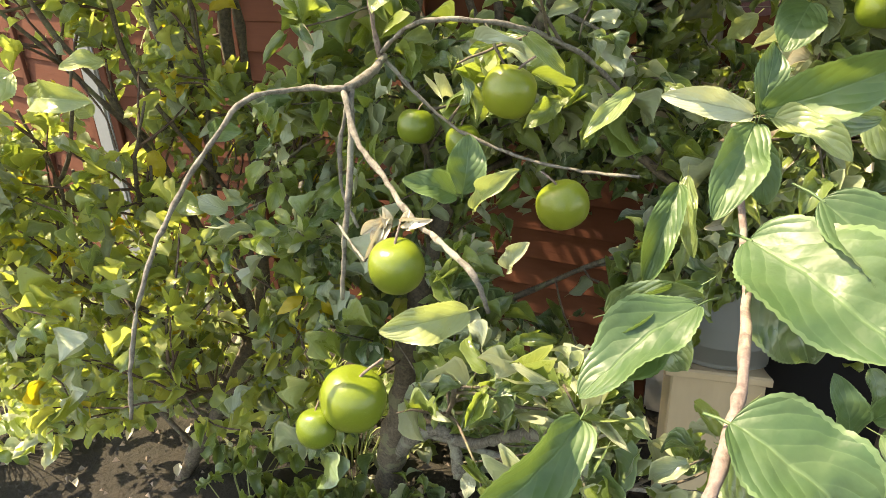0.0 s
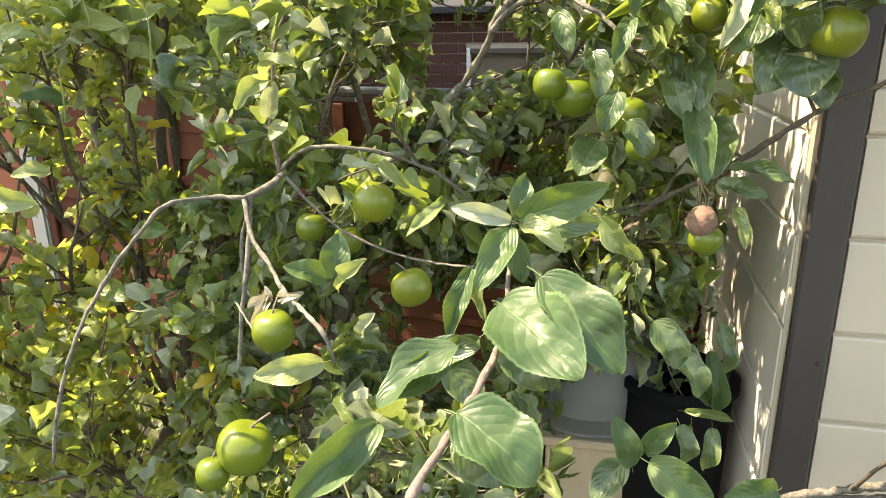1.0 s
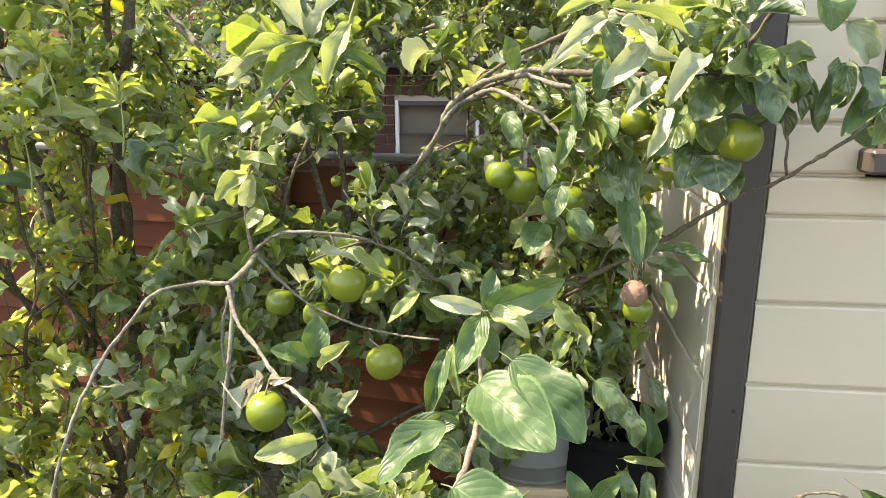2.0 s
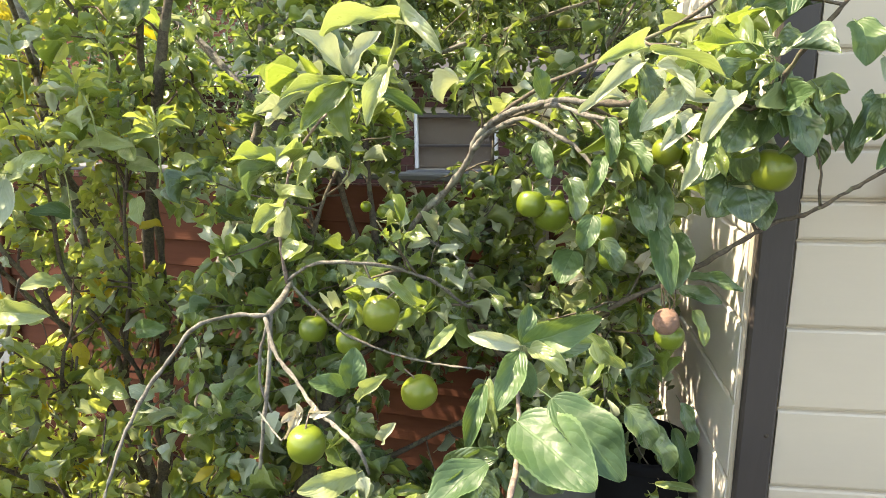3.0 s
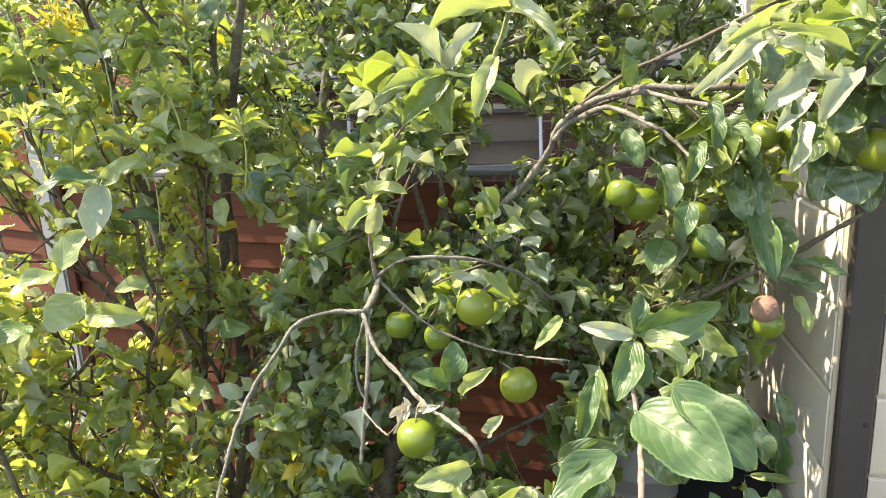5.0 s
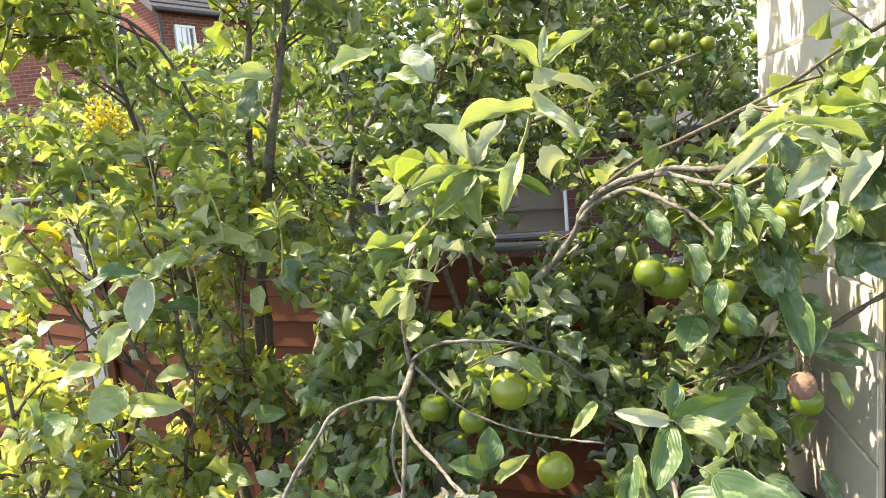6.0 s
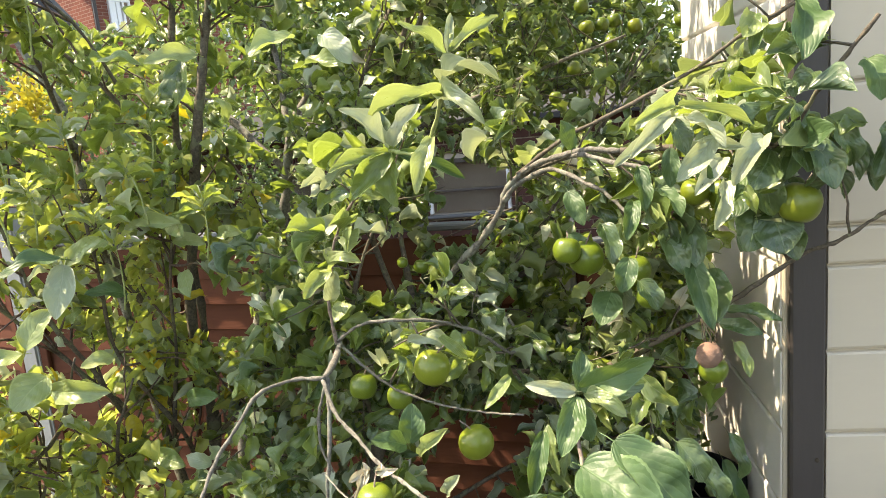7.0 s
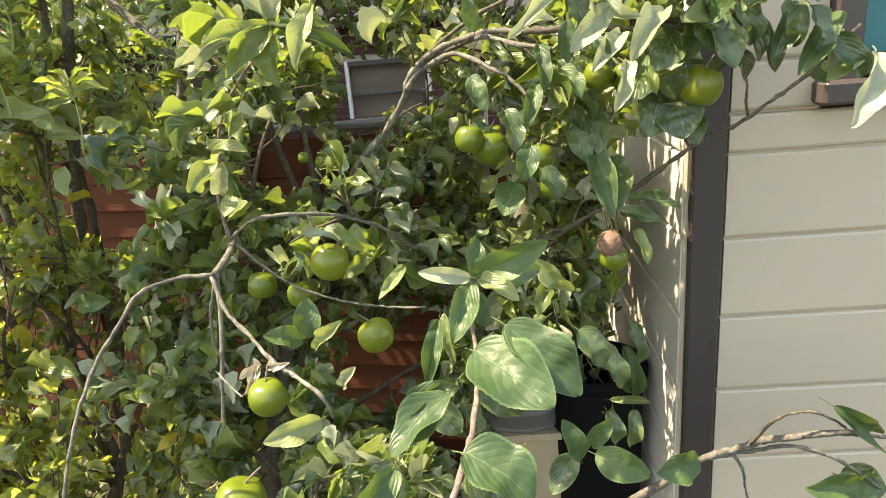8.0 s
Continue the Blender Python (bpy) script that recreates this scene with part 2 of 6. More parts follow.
def soil_material():
    m, tree, b = material("soil", 0.95)
    a, c = noise_tex(tree, 26.0, 8.0, 0.7), noise_tex(tree, 3.0, 4.0)
    col = ramp(tree, a, [(0.3, (0.008, 0.006, 0.005)), (0.6, (0.023, 0.017, 0.013)), (0.85, (0.060, 0.045, 0.035))])
    col = mixed(tree, math_node(tree, "MULTIPLY", c, 0.4), col, (0.035, 0.04, 0.02))
    tree.links.new(col, b.inputs["Base Color"])
    bump(tree, b, a, 1.0, 0.03)
    return m


SOIL = soil_material()


def glass_material(name, tint=(0.9, 0.95, 0.95)):
    m, tree, b = material(name, 0.04, 0.0, 0.5)
    b.inputs["Base Color"].default_value = (*tint, 1)
    b.inputs["Transmission Weight"].default_value = 1.0
    b.inputs["IOR"].default_value = 1.45
    return m


GLASS = glass_material("window_glass")
GLASS.node_tree.nodes["Principled BSDF"].inputs["Specular IOR Level"].default_value = 0.18
# Gives the panes their grey-brown tone, as a sheet added behind the glass.
PANE_TONE = plain("pane_tone", (0.235, 0.17, 0.125), 0.8, 0.3, 6.0, 0.1)

# ---- building helpers ----


def mesh_from(name, verts, faces, mats, uvs=None, slots=None, smooth=True):
    me = bpy.data.meshes.new(name)
    me.from_pydata([tuple(map(float, v)) for v in verts], [], faces)
    for m in mats:
        me.materials.append(m)
    if uvs is not None:
        layer = me.uv_layers.new(name="UVMap")
        idx = np.empty(len(me.loops), dtype=np.int32)
        me.loops.foreach_get("vertex_index", idx)
        layer.data.foreach_set("uv", np.asarray(uvs, dtype=np.float32)[idx].ravel())
    if slots is not None:
        me.polygons.foreach_set("material_index", np.asarray(slots, dtype=np.int32))
    me.polygons.foreach_set("use_smooth", np.full(len(me.polygons), smooth, dtype=bool))
    me.update()
    return me


def empty(name, at=(0, 0, 0), turn=0.0):
    ob = new(name)
    ob.empty_display_size = 0.1
    ob.matrix_world = pose(*at, 0, 0, turn)
    return ob


def put(name, me, parent=None, m=None, label=""):
    ob = new(name, me)
    ob.parent = parent
    if m is not None:
        ob.matrix_basis = m
    return tagged(ob, label)


def bm_mesh(name, bm, mat, smooth=False):
    me = bpy.data.meshes.new(name)
    bm.to_mesh(me)
    bm.free()
    me.materials.append(mat)
    me.polygons.foreach_set("use_smooth", np.full(len(me.polygons), smooth, dtype=bool))
    return me


def box_mesh(name, size, mat, bevel=0.004):
    bm = bmesh.new()
    bmesh.ops.create_cube(bm, size=1.0)
    bmesh.ops.scale(bm, vec=size, verts=bm.verts)
    if bevel:
        bmesh.ops.bevel(bm, geom=bm.edges, offset=bevel, segments=1, affect="EDGES")
    return bm_mesh(name, bm, mat)


def part(name, me, parent, at=(0, 0, 0), turn=(0, 0, 0), label=""):
    return put(name, me, parent, pose(*at, *turn), label)


def smooth_line(points, steps=6):
    """A Catmull-Rom line through a few control points."""
    p = [Vector(q) for q in points]
    p = [p[0] * 2 - p[1]] + p + [p[-1] * 2 - p[-2]]
    out = []
    for i in range(1, len(p) - 2):
        for s in range(steps):
            t = s / steps
            a, b, c, d = p[i - 1:i + 3]
            out.append(0.5 * (2 * b + (c - a) * t + (2 * a - 5 * b + 4 * c - d) * t * t + (3 * b - a - 3 * c + d) * t ** 3))
    out.append(p[-2])
    return out


def tube(line, r0, r1, sides=7, knots=0.12, seed=0):
    """Verts and faces of a tapered, slightly knotty stem along a line."""
    rnd = random.Random(seed)
    verts, faces, n = [], [], len(line)
    up = Vector((0.3, 0.2, 1)).normalized()
    for i, q in enumerate(line):
        d = (line[min(i + 1, n - 1)] - line[max(i - 1, 0)]).normalized()
        side = d.cross(up)
        if side.length < 0.05:
            side = d.cross(Vector((1, 0, 0)))
        side.normalize()
        oth = d.cross(side)
        r = (r0 + (r1 - r0) * i / max(1, n - 1)) * (1 + rnd.uniform(-knots, knots))
        for k in range(sides):
            a = 2 * math.pi * k / sides
            verts.append(q + (side * math.cos(a) + oth * math.sin(a)) * r)
    for i in range(n - 1):
        for k in range(sides):
            k2 = (k + 1) % sides
            faces.append((i * sides + k, i * sides + k2, (i + 1) * sides + k2, (i + 1) * sides + k))
    faces.append(tuple(range(sides))[::-1])
    faces.append(tuple((n - 1) * sides + k for k in range(sides)))
    return verts, faces


def stem(name, points, r0, r1, mat, parent, sides=8, label="", steps=6, knots=0.24):
    line = smooth_line(points, steps)
    jig = random.Random(int(1e4 * abs(points[-1][0] + points[0][1])))
    for i in range(1, len(line) - 1):
        line[i] += Vector((jig.gauss(0, 1), jig.gauss(0, 1), jig.gauss(0, 1))) * (0.0003 + 0.055 * min(r0, 0.012))
    v, f = tube(line, r0, r1, sides, knots, len(points) + int(1000 * abs(points[0][0])))
    put(name, mesh_from(name, v, f, [mat]), parent, None, label)
    return line


# ---- leaves: a few blades that all trees share ----


def blade(n, cup, bend, wave, twist, tip, teeth, seed, cols=(-1.0, -0.6, 0.0, 0.6, 1.0), quilt=0.0, stalk=True, crease=0.06, full=0.70, sharp=0.28):
    """Verts, faces and uvs of an oval leaf of length 1 and width 1 along +y that arches over by bend (radians), with its stalk behind the origin."""
    rnd = random.Random(seed)
    ph, lean, verts, uvs, faces = rnd.uniform(0, 6.3), rnd.uniform(-0.06, 0.06), [], [], []
    for i in range(n + 1):
        v = 0.5 * (1 - math.cos(math.pi * i / n))
        v = 0.55 * v + 0.45 * i / n
        w = max(0.0, math.sin(math.pi * v ** 0.86)) ** (full + sharp * max(0.0, (v - 0.35) / 0.65)) * (1 - 0.30 * tip * max(0.0, (v - 0.55) / 0.45) ** 2)
        w = max(w, 0.04)
        saw = 1 + (teeth * (1 if i % 2 else -1) if 0 < i < n else 0)
        a = bend * v
        cy, cz = (math.sin(a) / bend, -(1 - math.cos(a)) / bend)
        for j, s in enumerate(cols):
            ab = abs(s)
            x = 0.5 * w * s * (saw if ab == 1 else 1) + lean * math.sin(math.pi * v)
            h = cup * ab ** 1.8 * w * 0.5 + crease * ab * w + wave * math.sin(v * 10 + ph + (1.7 if s > 0 else 0)) * ab * ab * w * 0.4
            h += twist * s * v * 0.25 + quilt * (noise.noise((s * 2.2 + seed, v * 6.0, 0.5)) + 0.16 * abs(math.sin(v * 22 - ab * 5))) * (1 - 0.4 * ab) * w
            verts.append((x * (1 - 0.3 * abs(cup) * ab), cy + h * math.sin(a), cz + h * math.cos(a)))
            uvs.append((0.5 + 0.5 * s, v))
    for i in range(n):
        for j in range(len(cols) - 1):
            a = i * len(cols) + j
            faces.append((a, a + 1, a + len(cols) + 1, a + len(cols)))
    b = len(verts)
    if stalk:
        for i, (y, z) in enumerate(((0.02, -0.004), (-0.08, -0.014), (-0.18, -0.05))):
            for k in range(3):
                a = 2.1 * k
                verts.append((0.016 * math.cos(a), y, z + 0.010 * math.sin(a)))
                uvs.append((0.5, 0.02))
        for i in range(2):
            for k in range(3):
                faces.append((b + i * 3 + k, b + i * 3 + (k + 1) % 3, b + i * 3 + 3 + (k + 1) % 3, b + i * 3 + 3 + k))
    return np.array(verts), faces, np.array(uvs)


BLADES = []
for i in range(18):
    r = random.Random(50 + i)
    BLADES.append(blade(12, r.uniform(-0.1, 0.75), r.uniform(0.2, 2.0), r.uniform(0.2, 0.55), r.uniform(-0.25, 0.25), r.uniform(0.5, 1.2), 0.05, i, crease=r.choice((0.04, 0.11, 0.19, 0.28))))
FAR_BLADES = []
for i in range(10):
    r = random.Random(150 + i)
    FAR_BLADES.append(blade(6, r.uniform(-0.1, 0.6), r.uniform(0.15, 1.5), r.uniform(0.15, 0.4), r.uniform(-0.25, 0.25), r.uniform(0.5, 1.2), 0.0, i, stalk=False, crease=r.choice((0.04, 0.11, 0.19, 0.28))))
SMALL_BLADES = [blade(4, random.Random(i).uniform(0.1, 0.6), random.Random(i + 9).uniform(0.1, 0.9), 0.15, random.Random(i + 5).uniform(-0.4, 0.4), 0.6, 0.0, i, (-1.0, 0.0, 1.0), 0.0, False) for i in range(6)]
BENDS = (0.30, 0.55, 0.85, 1.25, 1.7)
BIG_BLADES = [blade(44, 0.08 + 0.04 * i, BENDS[i], 0.13 + 0.03 * i, 0.10 * (i - 2), 0.6, 0.018, 70 + i, (-1.0, -0.72, -0.36, 0.0, 0.36, 0.72, 1.0), 0.05, True, 0.065, 0.58, 0.0) for i in range(5)]
LEAF_MESH = {}


def leaf_mesh(mat, kind, index):
    key = (mat.name, kind, index)
    if key not in LEAF_MESH:
        v, f, uv = {"mid": BLADES, "big": BIG_BLADES}[kind][index]
        LEAF_MESH[key] = mesh_from("leaf", v, f, [mat], uv)
    return LEAF_MESH[key]


def leaf_pose(base, along, normal, length, width):
    y = Vector(along).normalized()
    z = Vector(normal)
    z = z - y * z.dot(y)
    if z.length < 1e-3:
        z = y.orthogonal()
    z.normalize()
    x = y.cross(z)
    m = Matrix((x * width, y * length, z * length)).transposed().to_4x4()
    m.translation = Vector(base)
    return m


def joined_leaves(name, leaves, mats, blades, parent, label=""):
    """One mesh of many leaves: each a pose and the number of its material."""
    vs, fs, us, ss, at = [], [], [], [], 0
    rnd = random.Random(len(leaves))
    for m, slot in leaves:
        v, f, uv = blades[rnd.randrange(len(blades))]
        a = np.array(m)
        vs.append(v @ a[:3, :3].T + a[:3, 3])
        fs.extend([tuple(i + at for i in q) for q in f])
        us.append(uv)
        ss.extend([slot] * len(f))
        at += len(v)
    me = mesh_from(name, np.concatenate(vs), fs, mats, np.concatenate(us), ss)
    ob = put(name, me, parent, None, label)
    return tagged(ob, kind="stuff")


def twig_line(start, way, length, rnd, droop=0.15, steps=6):
    q, d, out = Vector(start), Vector(way).normalized(), [Vector(start)]
    for i in range(steps):
        d = (d + Vector((rnd.gauss(0, 0.16), rnd.gauss(0, 0.16), rnd.gauss(0, 0.14) - droop / steps))).normalized()
        q = q + d * (length / steps)
        out.append(q.copy())
    return out


SLENDER = (0.34, 0.56)            # width of a leaf against its length


def dress(line, rnd, size, gap, per, leaves, weights, keep, up=0.9, start=0.0):
    """Clusters of leaves along a twig, with a rosette at its tip. Adds (pose, slot) to leaves."""
    total = sum((line[i + 1] - line[i]).length for i in range(len(line) - 1))
    n = max(1, int(total / gap))
    for k in range(n + 1):
        s = start + (1 - start) * k / n
        x = s * (len(line) - 1)
        i = min(int(x), len(line) - 2)
        q = line[i].lerp(line[i + 1], x - i)
        d = (line[i + 1] - line[i]).normalized()
        for _ in range(per if k < n else per + 3):
            out = Vector((rnd.gauss(0, 1), rnd.gauss(0, 1), rnd.gauss(0, 0.7))).normalized()
            way = (out + d * 0.55 + Vector((0, 0, 0.10))).normalized()
            ln = size * rnd.uniform(0.55, 1.15)
            base = q + way * ln * rnd.uniform(0.25, 0.5)
            if not keep(base) or not keep(base + way * ln * 0.8):
                continue
            nor = Vector((rnd.gauss(0, 0.8), rnd.gauss(-0.1, 0.8), up * 0.8))
            way = way + Vector((0, 0, rnd.uniform(-0.55, 0.15)))
            leaves.append((leaf_pose(base, way, nor, ln, ln * rnd.uniform(*SLENDER)), rnd.choices(range(len(weights)), weights)[0]))


def split_leaves(leaves, count, near):
    """The leaves nearest to a place of the plan, and the rest."""
    order = sorted(leaves, key=lambda q: (q[0].translation - Vector(near)).length)
    return order[:count], order[count:]

# ---- ground ----
GX = np.concatenate([np.array([-400.0, -120, -40, -12, -6]), np.arange(-4.0, 4.01, 0.1), np.array([6.0, 12, 40, 120, 400])])
GY = np.concatenate([np.array([-400.0, -120, -40, -12, -6]), np.arange(-2.5, 5.01, 0.1), np.array([8.0, 14, 40, 120, 400])])
gv = [(x, y, 0.03 * noise.noise((x * 2.3, y * 2.3, 0)) + 0.02 * noise.noise((x * 7, y * 7, 3)) if abs(x) < 4.5 and -3 < y < 5.2 else 0.0) for y in GY for x in GX]
gn = len(GX)
gf = [(j * gn + i, j * gn + i + 1, (j + 1) * gn + i + 1, (j + 1) * gn + i) for j in range(len(GY) - 1) for i in range(gn - 1)]
ground = tagged(put("ground", mesh_from("ground", gv, gf, [SOIL])), "dark crumbly garden soil with scattered litter", "ground", kind="structure")

# crumbs and stones on the soil
rnd = random.Random(11)
bits_v, bits_f = [], []
for _ in range(1500):
    x, y, s = rnd.uniform(-2.6, 1.1), rnd.uniform(0.4, 2.3), rnd.uniform(0.004, 0.016)
    a, k = rnd.uniform(0, 6.3), len(bits_v)
    for dx, dy, dz in ((1, 0, 0), (-0.4, 0.8, 0.1), (-0.5, -0.8, 0), (0.1, 0.1, 0.9), (0, 0, -0.5)):
        bits_v.append((x + s * (dx * math.cos(a) - dy * math.sin(a)), y + s * (dx * math.sin(a) + dy * math.cos(a)), 0.022 + s * dz))
    bits_f += [(k, k + 1, k + 3), (k + 1, k + 2, k + 3), (k + 2, k, k + 3), (k + 1, k, k + 4), (k + 2, k + 1, k + 4), (k, k + 2, k + 4)]
STONE = plain("soil_crumb", (0.24, 0.19, 0.15), 0.9, 0.4, 60.0, 0.3, 0, None, 0.75)
tagged(put("soil_litter", mesh_from("soil_litter", bits_v, bits_f, [STONE], smooth=False)), "crumbs, chips and small stones lying on the soil", "litter", kind="stuff")

# ---- the clad garden building ----
CORNER, FRONT = (0.849, 0.914), -13.5
PITCH, SEAM = 0.1785, 1.2105                    # boards, and one seam's height
shed = tagged(empty("garden_building", (*CORNER, 0), FRONT), "cream board-clad garden building with dark corner trim and a dark-framed window", "building")


def clad_board(name, length, mat, parent, at, turn, height=PITCH):
    bm = bmesh.new()
    prof = [(0.000, 0.003), (0.003, 0.004), (0.007, 0.011), (0.012, 0.013), (height - 0.006, 0.013), (height - 0.002, 0.010), (height, 0.004), (height, -0.006), (0, -0.006)]
    ends = []
    for x in (0, length):
        ends.append([bm.verts.new((x, -d, z)) for z, d in prof])
    n = len(prof)
    for k in range(n):
        bm.faces.new((ends[0][k], ends[1][k], ends[1][(k + 1) % n], ends[0][(k + 1) % n]))
    bm.faces.new(ends[0][::-1])
    bm.faces.new(ends[1])
    bmesh.ops.recalc_face_normals(bm, faces=bm.faces)
    return part(name, bm_mesh(name, bm, mat), parent, at, turn)


ROWS_Z = [SEAM + PITCH * k for k in range(-6, 7)]
WIN_X, WIN_Z, WIN_W, WIN_H = 0.282, 1.503, 0.8, 0.62
front_wall = part("front_wall", box_mesh("front_wall", (2.3, 0.05, 1.46), CREAM), shed, (1.15, 0.036, 0.73), label="wall of wide cream boards")
part("front_wall_top", box_mesh("front_wall", (2.3, 0.05, 0.28), CREAM), shed, (1.15, 0.036, 2.28))
part("front_wall_pier", box_mesh("front_wall", (0.26, 0.05, 0.68), CREAM), shed, (0.13, 0.036, 1.80))
part("front_wall_pier", box_mesh("front_wall", (1.19, 0.05, 0.68), CREAM), shed, (1.705, 0.036, 1.80))
side_wall = part("side_wall", box_mesh("side_wall", (0.05, 0.83, 2.42), LIGHTENED_SIDE), shed, (0.036, 0.48, 1.21), label="side wall of pale boards, lightened for weak fill light")
part("back_wall", box_mesh("back_wall", (2.3, 0.05, 2.42), CREAM), shed, (1.2, 0.92, 1.21))
part("end_wall", box_mesh("end_wall", (0.05, 0.83, 2.42), CREAM), shed, (2.33, 0.48, 1.21))
for z in ROWS_Z:
    if z + PITCH <= WIN_Z - 0.03 or z >= WIN_Z + WIN_H + 0.04:
        clad_board("board", 2.24, CREAM, front_wall, (0.080 - 1.15, 0.010 - 0.036, z - 0.73), (0, 0, 0))
    else:
        top = z + PITCH
        if z < WIN_Z - 0.03:
            clad_board("board", 2.24, CREAM, front_wall, (0.080 - 1.15, 0.010 - 0.036, z - 0.73), (0, 0, 0), WIN_Z - 0.035 - z)
            z2 = WIN_Z - 0.033
            clad_board("board", WIN_X - 0.03 - 0.080, CREAM, front_wall, (0.080 - 1.15, 0.010 - 0.036, z2 - 0.73), (0, 0, 0), top - z2)
        else:
            clad_board("board", WIN_X - 0.03 - 0.080, CREAM, front_wall, (0.080 - 1.15, 0.010 - 0.036, z - 0.73), (0, 0, 0))
        clad_board("board", 1.19, CREAM, front_wall, (1.13 - 1.15, 0.010 - 0.036, z - 0.73), (0, 0, 0))
    clad_board("board", 0.92, LIGHTENED_SIDE, side_wall, (0.010 - 0.036, 0.94 - 0.48, z - 1.21), (0, 0, -90))
post = part("corner_post", box_mesh("corner_post", (0.068, 0.024, 2.42), TRIM, 0.005), shed, (0.040, -0.002, 1.21), label="dark-brown painted corner trim")
for z in (0.35, 0.98, 1.6):
    bm = bmesh.new()
    bmesh.ops.create_uvsphere(bm, u_segments=8, v_segments=5, radius=0.005)
    part("screw_head", bm_mesh("screw_head", bm, ROT_DARK, True), post, (0.018, -0.013, z - 1.21))
roof = part("roof", box_mesh("roof", (2.48, 1.25, 0.05), SLATE, 0.01), shed, (1.19, 0.46, 2.46), label="flat dark felt roof")
part("fascia", box_mesh("fascia", (2.48, 0.025, 0.12), TRIM, 0.004), shed, (1.19, -0.177, 2.41))
part("fascia", box_mesh("fascia", (0.025, 1.25, 0.12), TRIM, 0.004), shed, (-0.055, 0.46, 2.41))
win = part("window", box_mesh("window_sill", (WIN_W + 0.10, 0.075, 0.045), FRAME_DARK, 0.006), shed, (WIN_X + WIN_W / 2, -0.018, WIN_Z), label="dark-framed window with a teal blind behind the glass")
for name, size, at in (("window_frame", (0.055, 0.06, WIN_H), (-WIN_W / 2, 0.018, WIN_H / 2)), ("window_frame", (0.055, 0.06, WIN_H), (WIN_W / 2, 0.018, WIN_H / 2)),
                       ("window_frame", (WIN_W, 0.06, 0.05), (0, 0.0185, WIN_H)), ("window_frame", (WIN_W - 0.056, 0.055, 0.04), (0, 0.020, 0.045))):
    part(name, box_mesh(name, size, FRAME_DARK, 0.005), win, at)
pane = part("pane", box_mesh("pane", (WIN_W - 0.04, 0.006, WIN_H - 0.03), GLASS, 0), win, (0, 0.028, WIN_H / 2))
pane.visible_shadow = False
part("blind", box_mesh("blind", (WIN_W - 0.05, 0.008, WIN_H - 0.02), TEAL, 0), win, (0, 0.062, WIN_H / 2), label="teal fabric blind")

# ---- fence ----
FENCE_AT, FENCE_TURN = (0.0, 2.15, 0.0), -23.0


def fence_place(s, d=0.0, z=0.0):
    a = radians(FENCE_TURN)
    return (FENCE_AT[0] + s * math.cos(a) - d * math.sin(a), FENCE_AT[1] + s * math.sin(a) + d * math.cos(a), z)


def fence_panel(s0, s1, top, label, corner=None, turn=FENCE_TURN):
    w = s1 - s0
    at = fence_place((s0 + s1) / 2)
    if corner:
        at = (corner[0] + w / 2 * math.cos(radians(turn)), corner[1] + w / 2 * math.sin(radians(turn)), 0)
    f = tagged(empty("fence_panel", at, turn), label, "fence", "fence panels")
    pitch, n = 0.105, 0
    board = box_mesh("board", (w, 0.011, 0.135), FENCE, 0.003)
    r = random.Random(int(top * 100))
    z = 0.12
    while z < top - 0.03:
        part("board", board, f, (r.uniform(-0.003, 0.003), -0.006 + r.uniform(-0.002, 0.002), z), (-6.5 + r.uniform(-1, 1), r.uniform(-0.25, 0.25), 0))
        z += pitch
    for x in (-w / 2 + 0.022, -w / 6, w / 6, w / 2 - 0.022):
        part("batten", box_mesh("batten", (0.042, 0.018, top - 0.06), FENCE, 0.003), f, (x, -0.030, 0.03 + (top - 0.06) / 2), label="vertical batten")
        part("batten", box_mesh("batten", (0.042, 0.018, top - 0.06), FENCE, 0.003), f, (x, 0.028, 0.03 + (top - 0.06) / 2))
    part("capping", box_mesh("capping", (w, 0.075, 0.022), CAP, 0.005), f, (0, 0, top + 0.012), label="weathered grey capping strip")
    return f


fence_panel(-1.650, 0.645, 1.37, "red-brown stained lap fence panel partly shaded by the trees")
fence_panel(0.0, 1.85, 1.66, "taller sunlit red-brown lap fence panel with vertical battens", (-3.126, 3.895), -35.0)
fence_panel(0.0, 0.80, 1.28, "short red-brown fence panel in deep shade beside the building", (0.686, 1.859), 27.0)


def concrete_post(s, top):
    bm = bmesh.new()
    bmesh.ops.create_cube(bm, size=1.0)
    bmesh.ops.scale(bm, vec=(0.095, 0.10, top), verts=bm.verts)
    bmesh.ops.bevel(bm, geom=bm.edges, offset=0.010, segments=2, affect="EDGES")
    p = put("concrete_post", bm_mesh("concrete_post", bm, CONCRETE), None, pose(*fence_place(s, 0, top / 2), 0, 0, FENCE_TURN))
    return tagged(p, "pale grey concrete fence post between two panels", "fence post", "fence posts")


concrete_post(-1.700, 1.63)
concrete_post(0.695, 1.50)

# ---- barrel on its stand ----
stand = tagged(empty("timber_stand", (0.595, 1.32, 0), -12), "sawn pale timber stand under a plastic barrel", "stand")
for k in (-1, 1):
    part("side_board", box_mesh("side_board", (0.022, 0.20, 0.60), STAND, 0.003), stand, (0.092 * k, 0, 0.308))
    part("face_board", box_mesh("face_board", (0.206, 0.020, 0.60), STAND, 0.004), stand, (0, 0.111 * k, 0.308))
part("top_board", box_mesh("top_board", (0.24, 0.28, 0.022), STAND, 0.004), stand, (0, 0, 0.619))
barrel = tagged(empty("plastic_barrel", (0.595, 1.33, 0.630)), "blue-grey plastic barrel standing on pale timber", "barrel")


